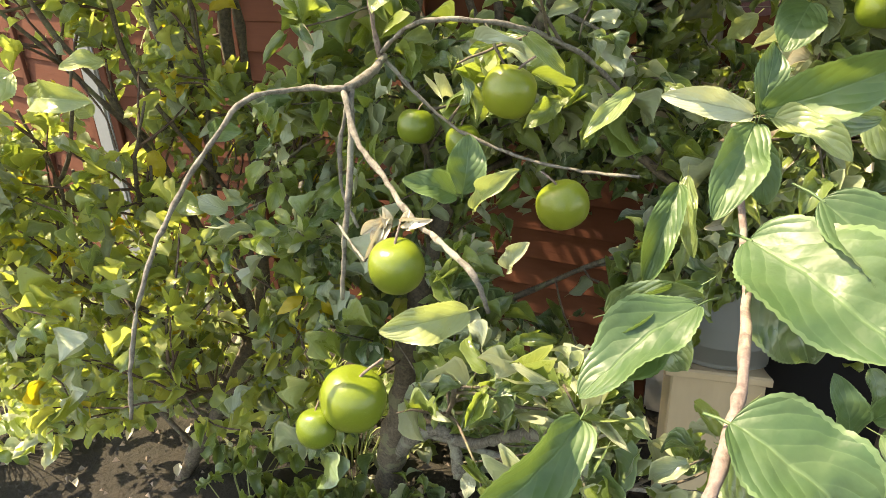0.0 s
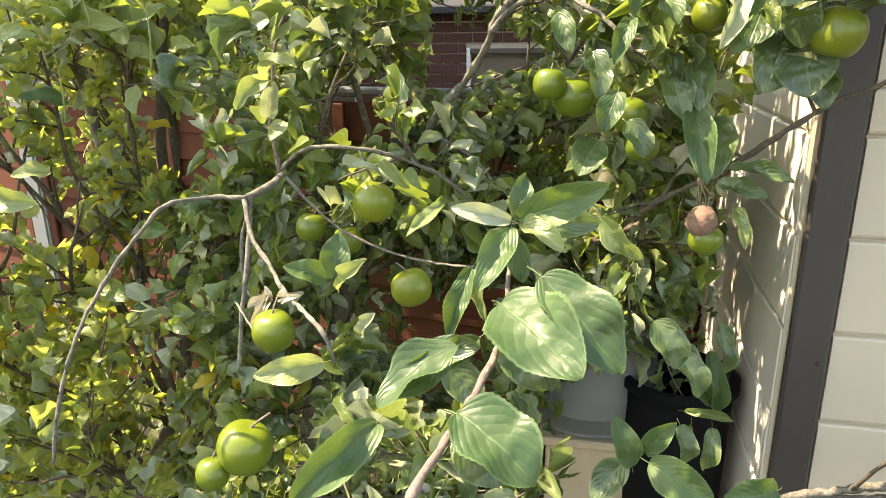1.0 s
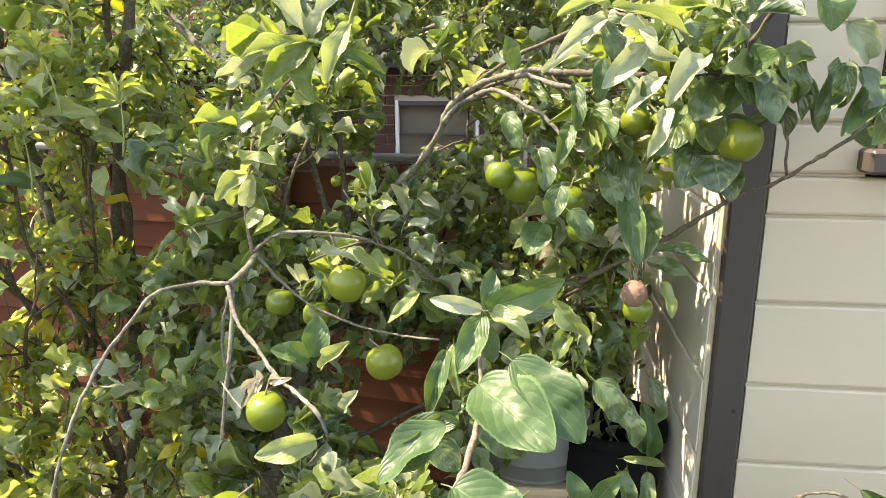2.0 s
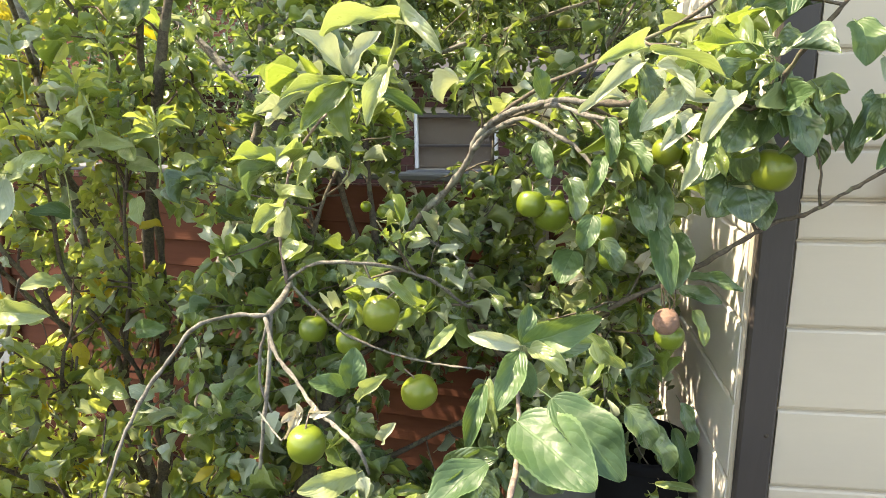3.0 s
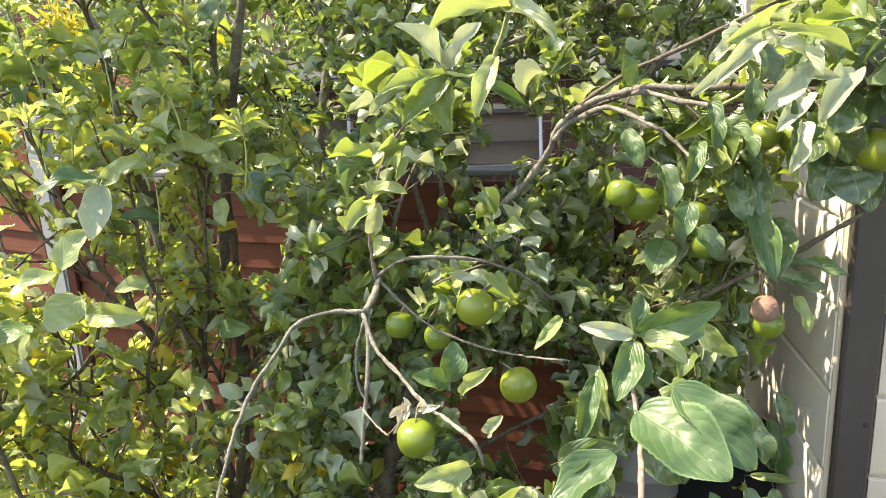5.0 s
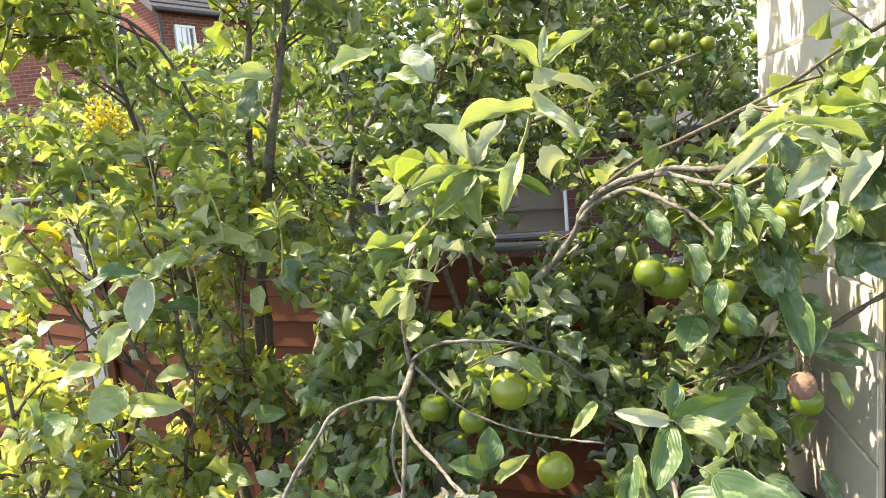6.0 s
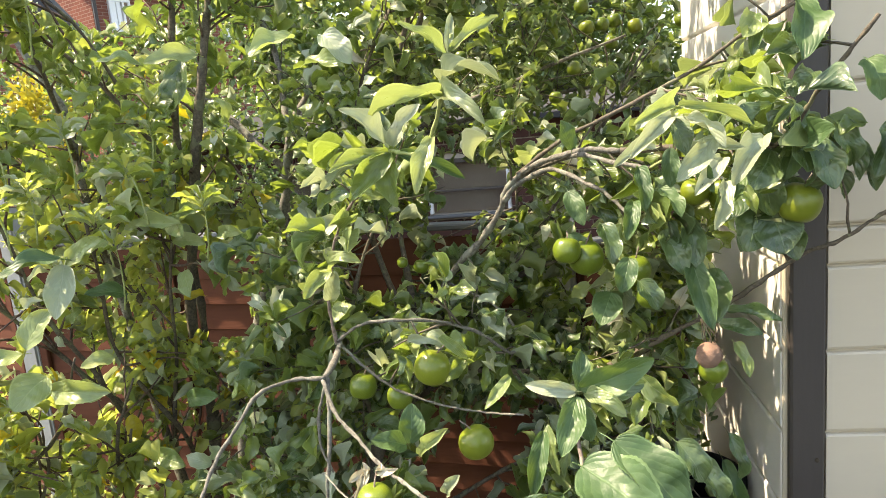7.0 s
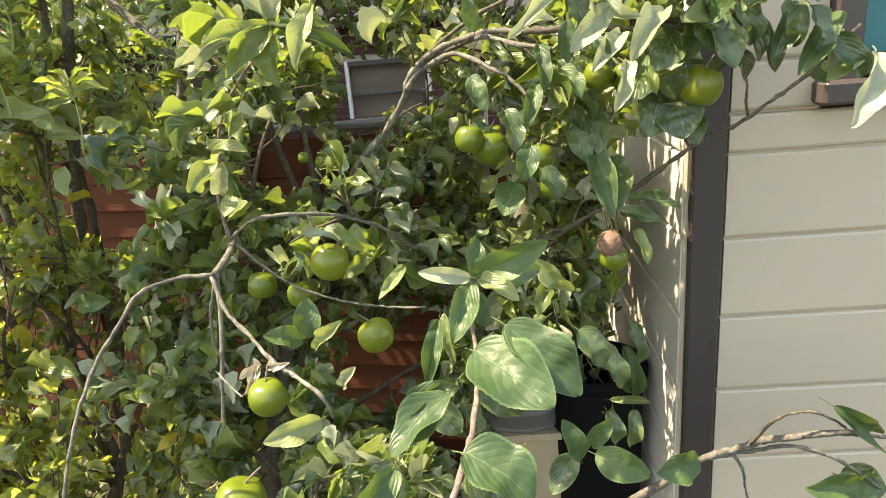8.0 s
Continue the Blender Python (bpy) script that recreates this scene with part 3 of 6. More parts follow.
def lathe(name, profile, mat, sides=36):
    v, f, n = [], [], len(profile)
    for r, z in profile:
        v += [(r * math.cos(2 * math.pi * k / sides), r * math.sin(2 * math.pi * k / sides), z) for k in range(sides)]
    for i in range(n - 1):
        for k in range(sides):
            k2 = (k + 1) % sides
            f.append((i * sides + k, i * sides + k2, (i + 1) * sides + k2, (i + 1) * sides + k))
    return mesh_from(name, v, f, [mat])


part("drum", lathe("drum", [(0.001, 0), (0.135, 0), (0.145, 0.01), (0.155, 0.10), (0.158, 0.11), (0.156, 0.12), (0.162, 0.24), (0.166, 0.25), (0.164, 0.262), (0.164, 0.30), (0.152, 0.30), (0.15, 0.02), (0.001, 0.02)], BUTT), barrel)
part("rim", lathe("rim", [(0.164, 0.298), (0.173, 0.302), (0.174, 0.318), (0.166, 0.324), (0.152, 0.318), (0.152, 0.30)], BUTT), barrel)

# added black drum in the corner beside it, standing in for deep shade
garden_bin = tagged(empty("garden_bin", (0.770, 1.20, 0.0)), "added black drum standing in for the deep shade of the corner", "bin")
CORNER_SHADE = plain("corner_shade", (0.007, 0.007, 0.008), 0.9, 0.3, 20.0, 0.1)
CORNER_SHADE.node_tree.nodes["Principled BSDF"].inputs["Specular IOR Level"].default_value = 0.15
part("tub", lathe("tub", [(0.001, 0.012), (0.108, 0.012), (0.122, 0.74), (0.124, 0.78), (0.112, 0.78), (0.10, 0.72), (0.095, 0.5), (0.001, 0.5)], CORNER_SHADE), garden_bin)
part("rim", lathe("rim", [(0.124, 0.776), (0.134, 0.780), (0.134, 0.804), (0.122, 0.808), (0.112, 0.800), (0.112, 0.778)], CORNER_SHADE), garden_bin)

# ---- neighbour's brick wing behind the fence ----
WING_AT, WING_TURN = (1.0, 5.0, 0.0), -14.0
wing = tagged(empty("brick_wing", WING_AT, WING_TURN), "low red-brick house wing with white-framed windows behind the fence", "house")
WW = [(-2.03, -1.45, 0.98, 1.50), (-0.58, 0.09, 1.02, 1.46)]       # window openings: x0, x1, z0, z1
WX0, WX1, WTOP = -3.0, 2.2, 1.75
xs = sorted({WX0, WX1, *[w[0] for w in WW], *[w[1] for w in WW]})
for a, b in zip(xs[:-1], xs[1:]):
    hole = next((w for w in WW if a >= w[0] - 1e-6 and b <= w[1] + 1e-6), None)
    for z0, z1 in ([(0, hole[2]), (hole[3], WTOP)] if hole else [(0, WTOP)]):
        part("wall", box_mesh("wall", (b - a, 0.2, z1 - z0), MORTAR, 0), wing, ((a + b) / 2, 0.108, (z0 + z1) / 2))
brick = box_mesh("brick", (0.213, 0.03, 0.064), BRICK, 0.003)
bv, bf = [], []
near_bricks = []
for row in range(int(WTOP / 0.075)):
    z = 0.04 + row * 0.075
    for k in range(int((WX1 - WX0) / 0.225)):
        x = WX0 + 0.11 + 0.225 * k + (0.1125 if row % 2 else 0)
        x0, x1 = x - 0.1065, min(x + 0.1065, WX1)
        for w in WW:
            if w[2] - 0.03 < z < w[3] + 0.03:
                if x0 < w[0] < x1:
                    x1 = w[0]
                elif x0 < w[1] < x1:
                    x0 = w[1]
                elif w[0] <= x0 and x1 <= w[1]:
                    x1 = x0
        if x1 - x0 < 0.03:
            continue
        if x1 - x0 > 0.2 and -0.9 < x < 0.7 and z > 0.8:
            near_bricks.append((x, z))
        else:
            i = len(bv)
            bv += [(xx, -0.004 + sy * 0.012, z + sz * 0.032) for xx in (x0, x1) for sy in (-1, 1) for sz in (-1, 1)]
            bf += [tuple(i + q for q in s) for s in ((0, 4, 5, 1), (0, 2, 6, 4), (1, 5, 7, 3), (0, 1, 3, 2), (4, 6, 7, 5))]
tagged(put("brickwork", mesh_from("brickwork", bv, bf, [BRICK], smooth=False), wing), kind="stuff")
for x0, x1, z0, z1 in WW:
    w = part("window", box_mesh("window_sill", (x1 - x0 + 0.1, 0.10, 0.022), CAP, 0.006), wing, ((x0 + x1) / 2, -0.02, z0 - 0.013), label="window with white jambs and dark panes")
    h = z1 - z0
    for name, size, at in (("window_frame", (0.028, 0.06, h), (-(x1 - x0) / 2 + 0.018, 0.05, h / 2 + 0.02)), ("window_frame", (0.028, 0.06, h), ((x1 - x0) / 2 - 0.018, 0.05, h / 2 + 0.02)),
                           ("window_frame", (x1 - x0 - 0.072, 0.06, 0.036), (0, 0.05, h - 0.005)), ("glazing_bar", (x1 - x0 - 0.072, 0.03, 0.018), (0, 0.05, h * 0.45))):
        part(name, box_mesh(name, size, WHITE if size[2] == h else FRAME_DARK, 0.004), w, at)
    p = part("pane", box_mesh("pane", (x1 - x0 - 0.09, 0.006, h - 0.04), GLASS, 0), w, (0, 0.06, h / 2 + 0.02))
    p.visible_shadow = False
    part("room_back", box_mesh("room_back", (x1 - x0, 0.02, h), PANE_TONE, 0), w, (0, 0.11, h / 2 + 0.02), label="grey-brown sheet added behind the panes")
part("roof", box_mesh("roof", (5.5, 2.6, 0.06), SLATE, 0.01), wing, (-0.4, 1.1, WTOP + 0.12), (6, 0, 0), "low grey slate roof")

# ---- the house far behind ----


def slab(name, a, b, side, thick, mat):
    """A sloping slab from the edge a-b, reaching sideways, with its thickness upwards."""
    bm = bmesh.new()
    a, b, side, up = Vector(a), Vector(b), Vector(side), Vector((0, 0, thick))
    vs = [bm.verts.new(q) for q in (a, b, b + side, a + side, a + up, b + up, b + side + up, a + side + up)]
    for q in ((0, 1, 2, 3), (4, 5, 6, 7), (0, 1, 5, 4), (1, 2, 6, 5), (2, 3, 7, 6), (3, 0, 4, 7)):
        bm.faces.new([vs[k] for k in q])
    bmesh.ops.recalc_face_normals(bm, faces=bm.faces)
    return bm_mesh(name, bm, mat)


house = tagged(empty("brick_house", (-5.70, 15.86, 0.0), 50), "red-brick house with a grey slate roof and white window", "house")
HL, HD, EAVE, RIDGE = 7.0, 6.0, 5.52, 7.62
bm = bmesh.new()
vs = [bm.verts.new(p) for p in ((0, 0, 0), (HL, 0, 0), (HL, HD, 0), (0, HD, 0), (0, 0, EAVE), (HL, 0, EAVE), (HL, HD, EAVE), (0, HD, EAVE), (0, HD / 2, RIDGE), (HL, HD / 2, RIDGE))]
for q in ((0, 1, 5, 4), (1, 2, 6, 9, 5), (2, 3, 7, 6), (3, 0, 4, 8, 7)):
    bm.faces.new([vs[i] for i in q])
bmesh.ops.recalc_face_normals(bm, faces=bm.faces)
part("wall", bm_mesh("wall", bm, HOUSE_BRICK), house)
rv, rf = [], []
slope = math.atan2(RIDGE - EAVE, HD / 2)
for sgn in (0, 1):
    for row in range(13):
        for k in range(18):
            l0 = row * 0.31 - 0.25
            i = len(rv)
            x0 = -0.25 + k * 0.425
            for dx in (0.005, 0.415):
                for dl, dz in ((0, 0.02), (0.33, 0.0), (0, 0.045), (0.33, 0.015)):
                    yy, zz = (l0 + dl) * math.cos(slope), EAVE + (l0 + dl) * math.sin(slope) + dz
                    rv.append((x0 + dx, yy if not sgn else HD - yy, zz))
            rf += [tuple(i + q for q in s) for s in ((2, 6, 7, 3), (0, 4, 6, 2), (0, 2, 3, 1), (4, 5, 7, 6))]
tagged(put("roof", mesh_from("roof", rv, rf, [SLATE], smooth=False), house, None, "grey slate roof"), kind="stuff")
part("gutter", box_mesh("gutter", (HL + 0.4, 0.12, 0.1), TRIM, 0.02), house, (HL / 2, -0.24, EAVE - 0.14), label="dark gutter")
part("verge", slab("verge", (-0.27, -0.3, EAVE - 0.26), (-0.27, HD / 2, RIDGE - 0.05), (0.06, 0, 0), 0.16, TRIM), house, label="dark verge board")
part("downpipe", box_mesh("downpipe", (0.08, 0.08, EAVE - 0.2), TRIM, 0.02), house, (0.03, -0.06, (EAVE - 0.2) / 2))
for wx in (0.62, 3.6):
    hw = part("window", box_mesh("window_sill", (0.58, 0.14, 0.05), WHITE, 0.01), house, (wx, -0.05, 4.39), label="white-framed upstairs window")
    for name, size, at in (("window_frame", (0.06, 0.1, 0.66), (-0.23, 0.02, 0.35)), ("window_frame", (0.06, 0.1, 0.66), (0.23, 0.02, 0.35)), ("window_frame", (0.05, 0.1, 0.62), (0.07, 0.0, 0.35)), ("window_frame", (0.52, 0.1, 0.06), (0, 0.02, 0.68))):
        part(name, box_mesh(name, size, WHITE, 0.01), hw, at)
    for sx in (-0.155, -0.03):
        part("shutter", box_mesh("shutter", (0.11, 0.05, 0.62), WHITE, 0.012), hw, (sx, 0.01, 0.35))
    part("pane", box_mesh("pane", (0.12, 0.02, 0.62), PANE_TONE, 0), hw, (0.15, 0.03, 0.35))
annex = tagged(empty("brick_annex", (-7.304, 13.690, 0.000)), "lower brick annex with a slate roof beside the house", "house")
LOW, HIGH, FALL = Vector((2.000, 0.200, 4.096)), Vector((0.586, 0.311, 5.878)), Vector((-0.30, -0.42, -0.26))
for k in range(14):
    a, b = LOW.lerp(HIGH, k / 14), LOW.lerp(HIGH, (k + 0.97) / 14)
    part("slate_course", slab("slate_course", a, b, FALL, 0.03, SLATE), annex)
part("verge", slab("verge", LOW, HIGH, (0.06, 0, 0), 0.06, CAP), annex, label="grey lead verge")
bm = bmesh.new()
front = [LOW + FALL * 0.8, HIGH + FALL * 0.8, Vector((HIGH.x - 3.5, HIGH.y, HIGH.z - 0.4)), Vector((HIGH.x - 3.5, LOW.y, 0)), Vector((LOW.x + FALL.x * 0.8, LOW.y + FALL.y * 0.8, 0))]
near_ring = [bm.verts.new(q - Vector((0, 0, 0.05))) for q in front]
far_ring = [bm.verts.new(q + Vector((0, 0.30, -0.05))) for q in front]
bm.faces.new(near_ring)
bm.faces.new(far_ring)
for k in range(5):
    bm.faces.new((near_ring[k], near_ring[(k + 1) % 5], far_ring[(k + 1) % 5], far_ring[k]))
bmesh.ops.recalc_face_normals(bm, faces=bm.faces)
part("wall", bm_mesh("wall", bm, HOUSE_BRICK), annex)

# ---- openings cut in the crowns along camera sight lines, so that the fence shows: from a, to b, radius ----
OPENINGS = [((0.081, 0.758, 1.460), (-0.092, 2.140, 1.290), 0.085), ((0.197, 0.728, 1.106), (0.184, 2.075, 0.450), 0.11), ((0.303, 0.683, 1.396), (0.433, 1.982, 1.138), 0.05),
            ((0.031, 0.694, 1.546), (0.010, 2.102, 1.251), 0.08), ((-0.227, 0.771, 1.462), (-0.575, 2.284, 1.074), 0.075), ((-0.648, 0.889, 1.481), (-1.588, 2.580, 1.102), 0.08),
            ((0.199, 0.637, 1.241), (0.423, 1.997, 0.534), 0.09), ((-0.703, 1.133, 1.278), (-1.770, 2.637, 1.000), 0.07),
            ((-0.589, 0.884, 1.539), (-1.357, 2.513, 1.326), 0.06)]
WINDOW_GAPS = [((0.194, 0.642, 1.670), (0.658, 4.595, 1.321), 0.085), ((-0.168, 0.746, 1.708), (-0.641, 4.550, 1.448), 0.045), ((-0.349, 0.777, 1.991), (-2.068, 4.863, 2.849), 0.12), ((0.431, 0.637, 1.062), (0.611, 1.289, 0.649), 0.09),
               ((0.270, 0.738, 1.604), (0.853, 4.702, 1.278), 0.10), ((0.200, 0.739, 1.603), (0.764, 4.699, 1.286), 0.10), ((0.220, 0.739, 1.623), (0.824, 4.702, 1.257), 0.10), ((0.230, 0.736, 1.644), (0.904, 4.705, 1.229), 0.09), ((0.211, 0.738, 1.513), (0.405, 4.688, 1.289), 0.10),
               ((-0.507, 0.855, 1.856), (-1.960, 4.078, 2.103), 0.07), ((-0.457, 0.950, 2.054), (-1.201, 2.905, 2.494), 0.075), ((-0.394, 0.956, 2.014), (-1.039, 2.915, 2.394), 0.075), ((-0.431, 0.955, 2.007), (-1.133, 2.911, 2.377), 0.060), ((0.081, 0.742, 1.519), (0.039, 2.092, 1.301), 0.075), ((0.070, 0.742, 1.529), (0.099, 2.083, 1.322), 0.07), ((0.040, 0.743, 1.538), (0.029, 2.102, 1.311), 0.07)]
WINDOW_GAPS += [((-0.408, 0.900, 2.051), (-1.233, 3.200, 2.586), 0.055), ((-0.375, 0.900, 2.015), (-1.139, 3.200, 2.484), 0.06), ((-0.359, 0.900, 1.989), (-1.095, 3.200, 2.412), 0.05), ((-0.399, 0.900, 1.983), (-1.207, 3.200, 2.394), 0.045),
                ((-0.358, 0.900, 1.995), (-0.963, 3.200, 2.465), 0.045), ((-0.438, 0.900, 2.039), (-1.189, 3.200, 2.589), 0.05), ((-0.387, 0.900, 1.982), (-1.189, 3.200, 2.425), 0.04), ((-0.542, 0.900, 2.081), (-1.610, 3.200, 2.671), 0.04)]
WINDOW_GAPS += [((-0.481, 0.900, 2.071), (-1.440, 3.200, 2.644), 0.050), ((-0.458, 0.900, 2.036), (-1.375, 3.200, 2.544), 0.050), ((-0.446, 0.900, 1.992), (-1.340, 3.200, 2.420), 0.045), ((-0.415, 0.900, 2.066), (-1.254, 3.200, 2.628), 0.050), ((-0.393, 0.900, 1.987), (-1.192, 3.200, 2.407), 0.050), ((-0.360, 0.900, 1.984), (-1.097, 3.200, 2.398), 0.050),
                ((-0.414, 0.900, 2.008), (-1.251, 3.200, 2.466), 0.050), ((-0.517, 0.900, 2.084), (-1.542, 3.200, 2.679), 0.035), ((-0.652, 0.900, 1.946), (-1.871, 3.200, 2.337), 0.030), ((-0.592, 0.900, 1.927), (-1.700, 3.200, 2.282), 0.030), ((-0.686, 0.900, 1.973), (-1.969, 3.200, 2.413), 0.030)]
WINDOW_GAPS += [((-0.465, 0.900, 1.341), (-1.328, 2.300, 1.096), 0.050), ((-0.448, 0.900, 1.254), (-1.285, 2.300, 0.875), 0.060), ((-0.532, 0.900, 1.197), (-1.498, 2.300, 0.731), 0.050), ((-0.449, 0.900, 1.169), (-1.288, 2.300, 0.660), 0.040),
                ((-0.593, 0.900, 1.383), (-1.291, 2.300, 0.989), 0.035), ((-0.602, 0.900, 1.275), (-1.311, 2.300, 0.756), 0.035), ((-0.614, 0.900, 1.151), (-1.336, 2.300, 0.488), 0.035), ((-0.698, 0.900, 1.487), (-1.518, 2.300, 1.213), 0.050)]
OPENINGS = [(Vector(a), Vector(b), r) for a, b, r in OPENINGS + WINDOW_GAPS]


def free_of(p, extra=0.0):
    for a, b, r in OPENINGS:
        ab = b - a
        t = min(1.0, max(0.0, (p - a).dot(ab) / ab.length_squared))
        if (p - a - ab * t).length < r * (0.55 + 0.45 * t) + extra:
            return False
    return True


CLEARED = []          # lines kept free of leaves, towards the camera's place and towards the sun


def off_cleared_lines(p):
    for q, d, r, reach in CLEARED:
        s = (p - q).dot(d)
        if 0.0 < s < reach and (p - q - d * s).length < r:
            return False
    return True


# Keeps leaves off the sight lines from the camera's mean place to a line.
def clear_view(line, r, reach=0.75):
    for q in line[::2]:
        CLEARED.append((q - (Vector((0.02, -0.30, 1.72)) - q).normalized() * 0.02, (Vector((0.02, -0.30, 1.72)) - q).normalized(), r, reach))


def in_fence(p):
    if p.x > 0.70:
        return abs(p.y - 1.859 - 0.51 * (p.x - 0.686)) < 0.09 and p.z < 1.4 and p.x < 1.6
    return abs(p.y - 2.15 + 0.424 * p.x) < 0.09 and p.z < 1.75


def in_building(p):
    a = radians(FRONT)
    dx, dy = p.x - CORNER[0], p.y - CORNER[1]
    return dx * math.cos(a) + dy * math.sin(a) > -0.05 and -0.03 < -dx * math.sin(a) + dy * math.cos(a) < 1.0


def keep_main(p):
    if p.x > 0.035 + 0.545 * (p.y + 0.3) and (p.z < 1.47 or p.x > 0.80):
        return False
    return p.y > 0.55 + 0.35 * max(0.0, -p.x) and free_of(p) and off_cleared_lines(p) and not in_fence(p) and not in_building(p)


# ---- the apple tree with fruit ----
apple_tree = tagged(empty("apple_tree", (-0.21, 1.36, 0.0)), "apple tree with curled green leaves, grey branches and green apples", "tree")
BASE = Vector((-0.21, 1.36, 0.0))


def on_tree(points):
    return [tuple(Vector(p) - BASE) for p in points]


def tree_stem(name, points, r0, r1, mat=BARK, label="", steps=6, sides=8):
    line = stem(name, on_tree(points), r0, r1, mat, apple_tree, sides, label, steps)
    return [q + BASE for q in line]


limbs = {}
limbs["trunk"] = tree_stem("trunk", [(-0.218, 1.379, -0.050), (-0.179, 1.347, 0.249), (-0.124, 1.268, 0.502), (-0.087, 1.251, 0.713), (-0.003, 1.305, 0.968), (0.111, 1.340, 1.172), (0.196, 1.278, 1.356)], 0.040, 0.0105, BARK_DARK, "gnarled dark trunk")
limbs["F"] = tree_stem("limb", [(0.196, 1.278, 1.356), (0.219, 1.199, 1.412), (0.268, 1.149, 1.469), (0.308, 1.100, 1.537), (0.329, 1.080, 1.592), (0.369, 1.040, 1.631), (0.410, 0.973, 1.654), (0.457, 0.904, 1.666), (0.497, 0.854, 1.661)], 0.0086, 0.0050, BARK, "smooth pale grey limb")
limbs["F2"] = tree_stem("branch", [(0.333, 1.080, 1.588), (0.371, 1.030, 1.616), (0.406, 0.981, 1.629), (0.452, 0.901, 1.599), (0.476, 0.881, 1.582), (0.511, 0.830, 1.534)], 0.006, 0.003)
limbs["F3"] = tree_stem("branch", [(0.317, 1.080, 1.564), (0.361, 1.060, 1.616), (0.410, 1.011, 1.641), (0.441, 0.923, 1.657), (0.478, 0.854, 1.643), (0.520, 0.775, 1.632)], 0.0065, 0.004)
limbs["G"] = tree_stem("branch", [(0.497, 0.854, 1.661), (0.568, 0.813, 1.661), (0.638, 0.772, 1.654), (0.692, 0.732, 1.651), (0.716, 0.693, 1.668), (0.730, 0.631, 1.743), (0.746, 0.607, 1.777), (0.770, 0.564, 1.834)], 0.0065, 0.003, BARK_DARK)
limbs["H"] = tree_stem("branch", [(0.353, 1.099, 1.617), (0.438, 1.021, 1.686), (0.504, 0.966, 1.720), (0.585, 0.912, 1.760), (0.657, 0.859, 1.802), (0.728, 0.815, 1.855), (0.834, 0.789, 1.906), (0.874, 0.772, 1.931)], 0.0046, 0.0028, BARK_DARK)
limbs["J"] = tree_stem("branch", [(0.092, 1.330, 1.141), (0.322, 1.258, 1.118), (0.530, 1.093, 1.157), (0.558, 0.972, 1.228), (0.587, 0.893, 1.286), (0.672, 0.824, 1.357), (0.734, 0.757, 1.430), (0.772, 0.730, 1.464), (0.803, 0.685, 1.491), (0.831, 0.643, 1.529), (0.862, 0.609, 1.568), (0.947, 0.607, 1.634)], 0.0062, 0.0026, BARK_DARK)
limbs["low"] = tree_stem("limb", [(-0.124, 1.280, 0.413), (0.028, 1.169, 0.456), (0.115, 1.068, 0.559), (0.195, 0.913, 0.699), (0.234, 0.729, 0.798), (0.246, 0.520, 0.884), (0.190, 0.300, 0.965), (0.162, 0.160, 1.125)], 0.016, 0.005, BARK)
limbs["K"] = tree_stem("shoot", [(0.162, 0.160, 1.125), (0.186, 0.220, 1.200), (0.225, 0.290, 1.228), (0.250, 0.345, 1.238), (0.284, 0.450, 1.250), (0.297, 0.525, 1.295), (0.305, 0.582, 1.329)], 0.0050, 0.0022, BARK_RED, "reddish-brown shoot")
limbs["stub"] = tree_stem("pruned_stub", [(-0.162, 1.328, 0.275), (-0.098, 1.240, 0.412), (-0.030, 1.200, 0.464), (-0.003, 1.190, 0.429), (0.005, 1.198, 0.331)], 0.018, 0.013, BARK)
limbs["carry"] = tree_stem("limb", [(0.196, 1.278, 1.356), (0.294, 1.177, 1.311), (0.327, 1.077, 1.261), (0.294, 0.998, 1.253), (0.223, 0.931, 1.325), (0.143, 0.885, 1.371), (0.057, 0.867, 1.389), (-0.006, 0.889, 1.382), (-0.058, 0.940, 1.339)], 0.0036, 0.0030)
limbs["joint"] = tree_stem("knot", [(-0.052, 0.944, 1.335), (-0.059, 0.861, 1.328), (-0.070, 0.763, 1.332)], 0.0056, 0.0066)
limbs["arc"] = tree_stem("twig", [(-0.070, 0.763, 1.332), (-0.129, 0.775, 1.330), (-0.177, 0.725, 1.330), (-0.212, 0.690, 1.290), (-0.247, 0.675, 1.244), (-0.268, 0.640, 1.202), (-0.283, 0.605, 1.153), (-0.306, 0.590, 1.075), (-0.322, 0.585, 1.00)], 0.0036, 0.0024, BARK, "long grey arching twig")
limbs["drop"] = tree_stem("twig", [(-0.066, 0.768, 1.330), (-0.071, 0.736, 1.234), (-0.083, 0.719, 1.157), (-0.094, 0.720, 1.079)], 0.0040, 0.0030)
limbs["drop2"] = tree_stem("twig", [(-0.068, 0.773, 1.324), (-0.090, 0.785, 1.262), (-0.094, 0.786, 1.201), (-0.077, 0.777, 1.151)], 0.0030, 0.0022)
limbs["diag"] = tree_stem("twig", [(-0.074, 0.763, 1.328), (-0.054, 0.714, 1.285), (-0.018, 0.655, 1.262), (0.015, 0.596, 1.244), (0.051, 0.536, 1.240), (0.080, 0.496, 1.229), (0.091, 0.497, 1.193)], 0.0038, 0.0026)
limbs["fine1"] = tree_stem("twig", [(-0.086, 0.708, 1.188), (-0.053, 0.659, 1.172), (-0.036, 0.619, 1.186), (-0.010, 0.597, 1.232)], 0.0018, 0.0011)
limbs["right"] = tree_stem("twig", [(-0.052, 0.940, 1.332), (-0.006, 0.919, 1.285), (0.048, 0.908, 1.239), (0.126, 0.886, 1.207), (0.200, 0.844, 1.199), (0.271, 0.781, 1.211)], 0.0030, 0.0020)
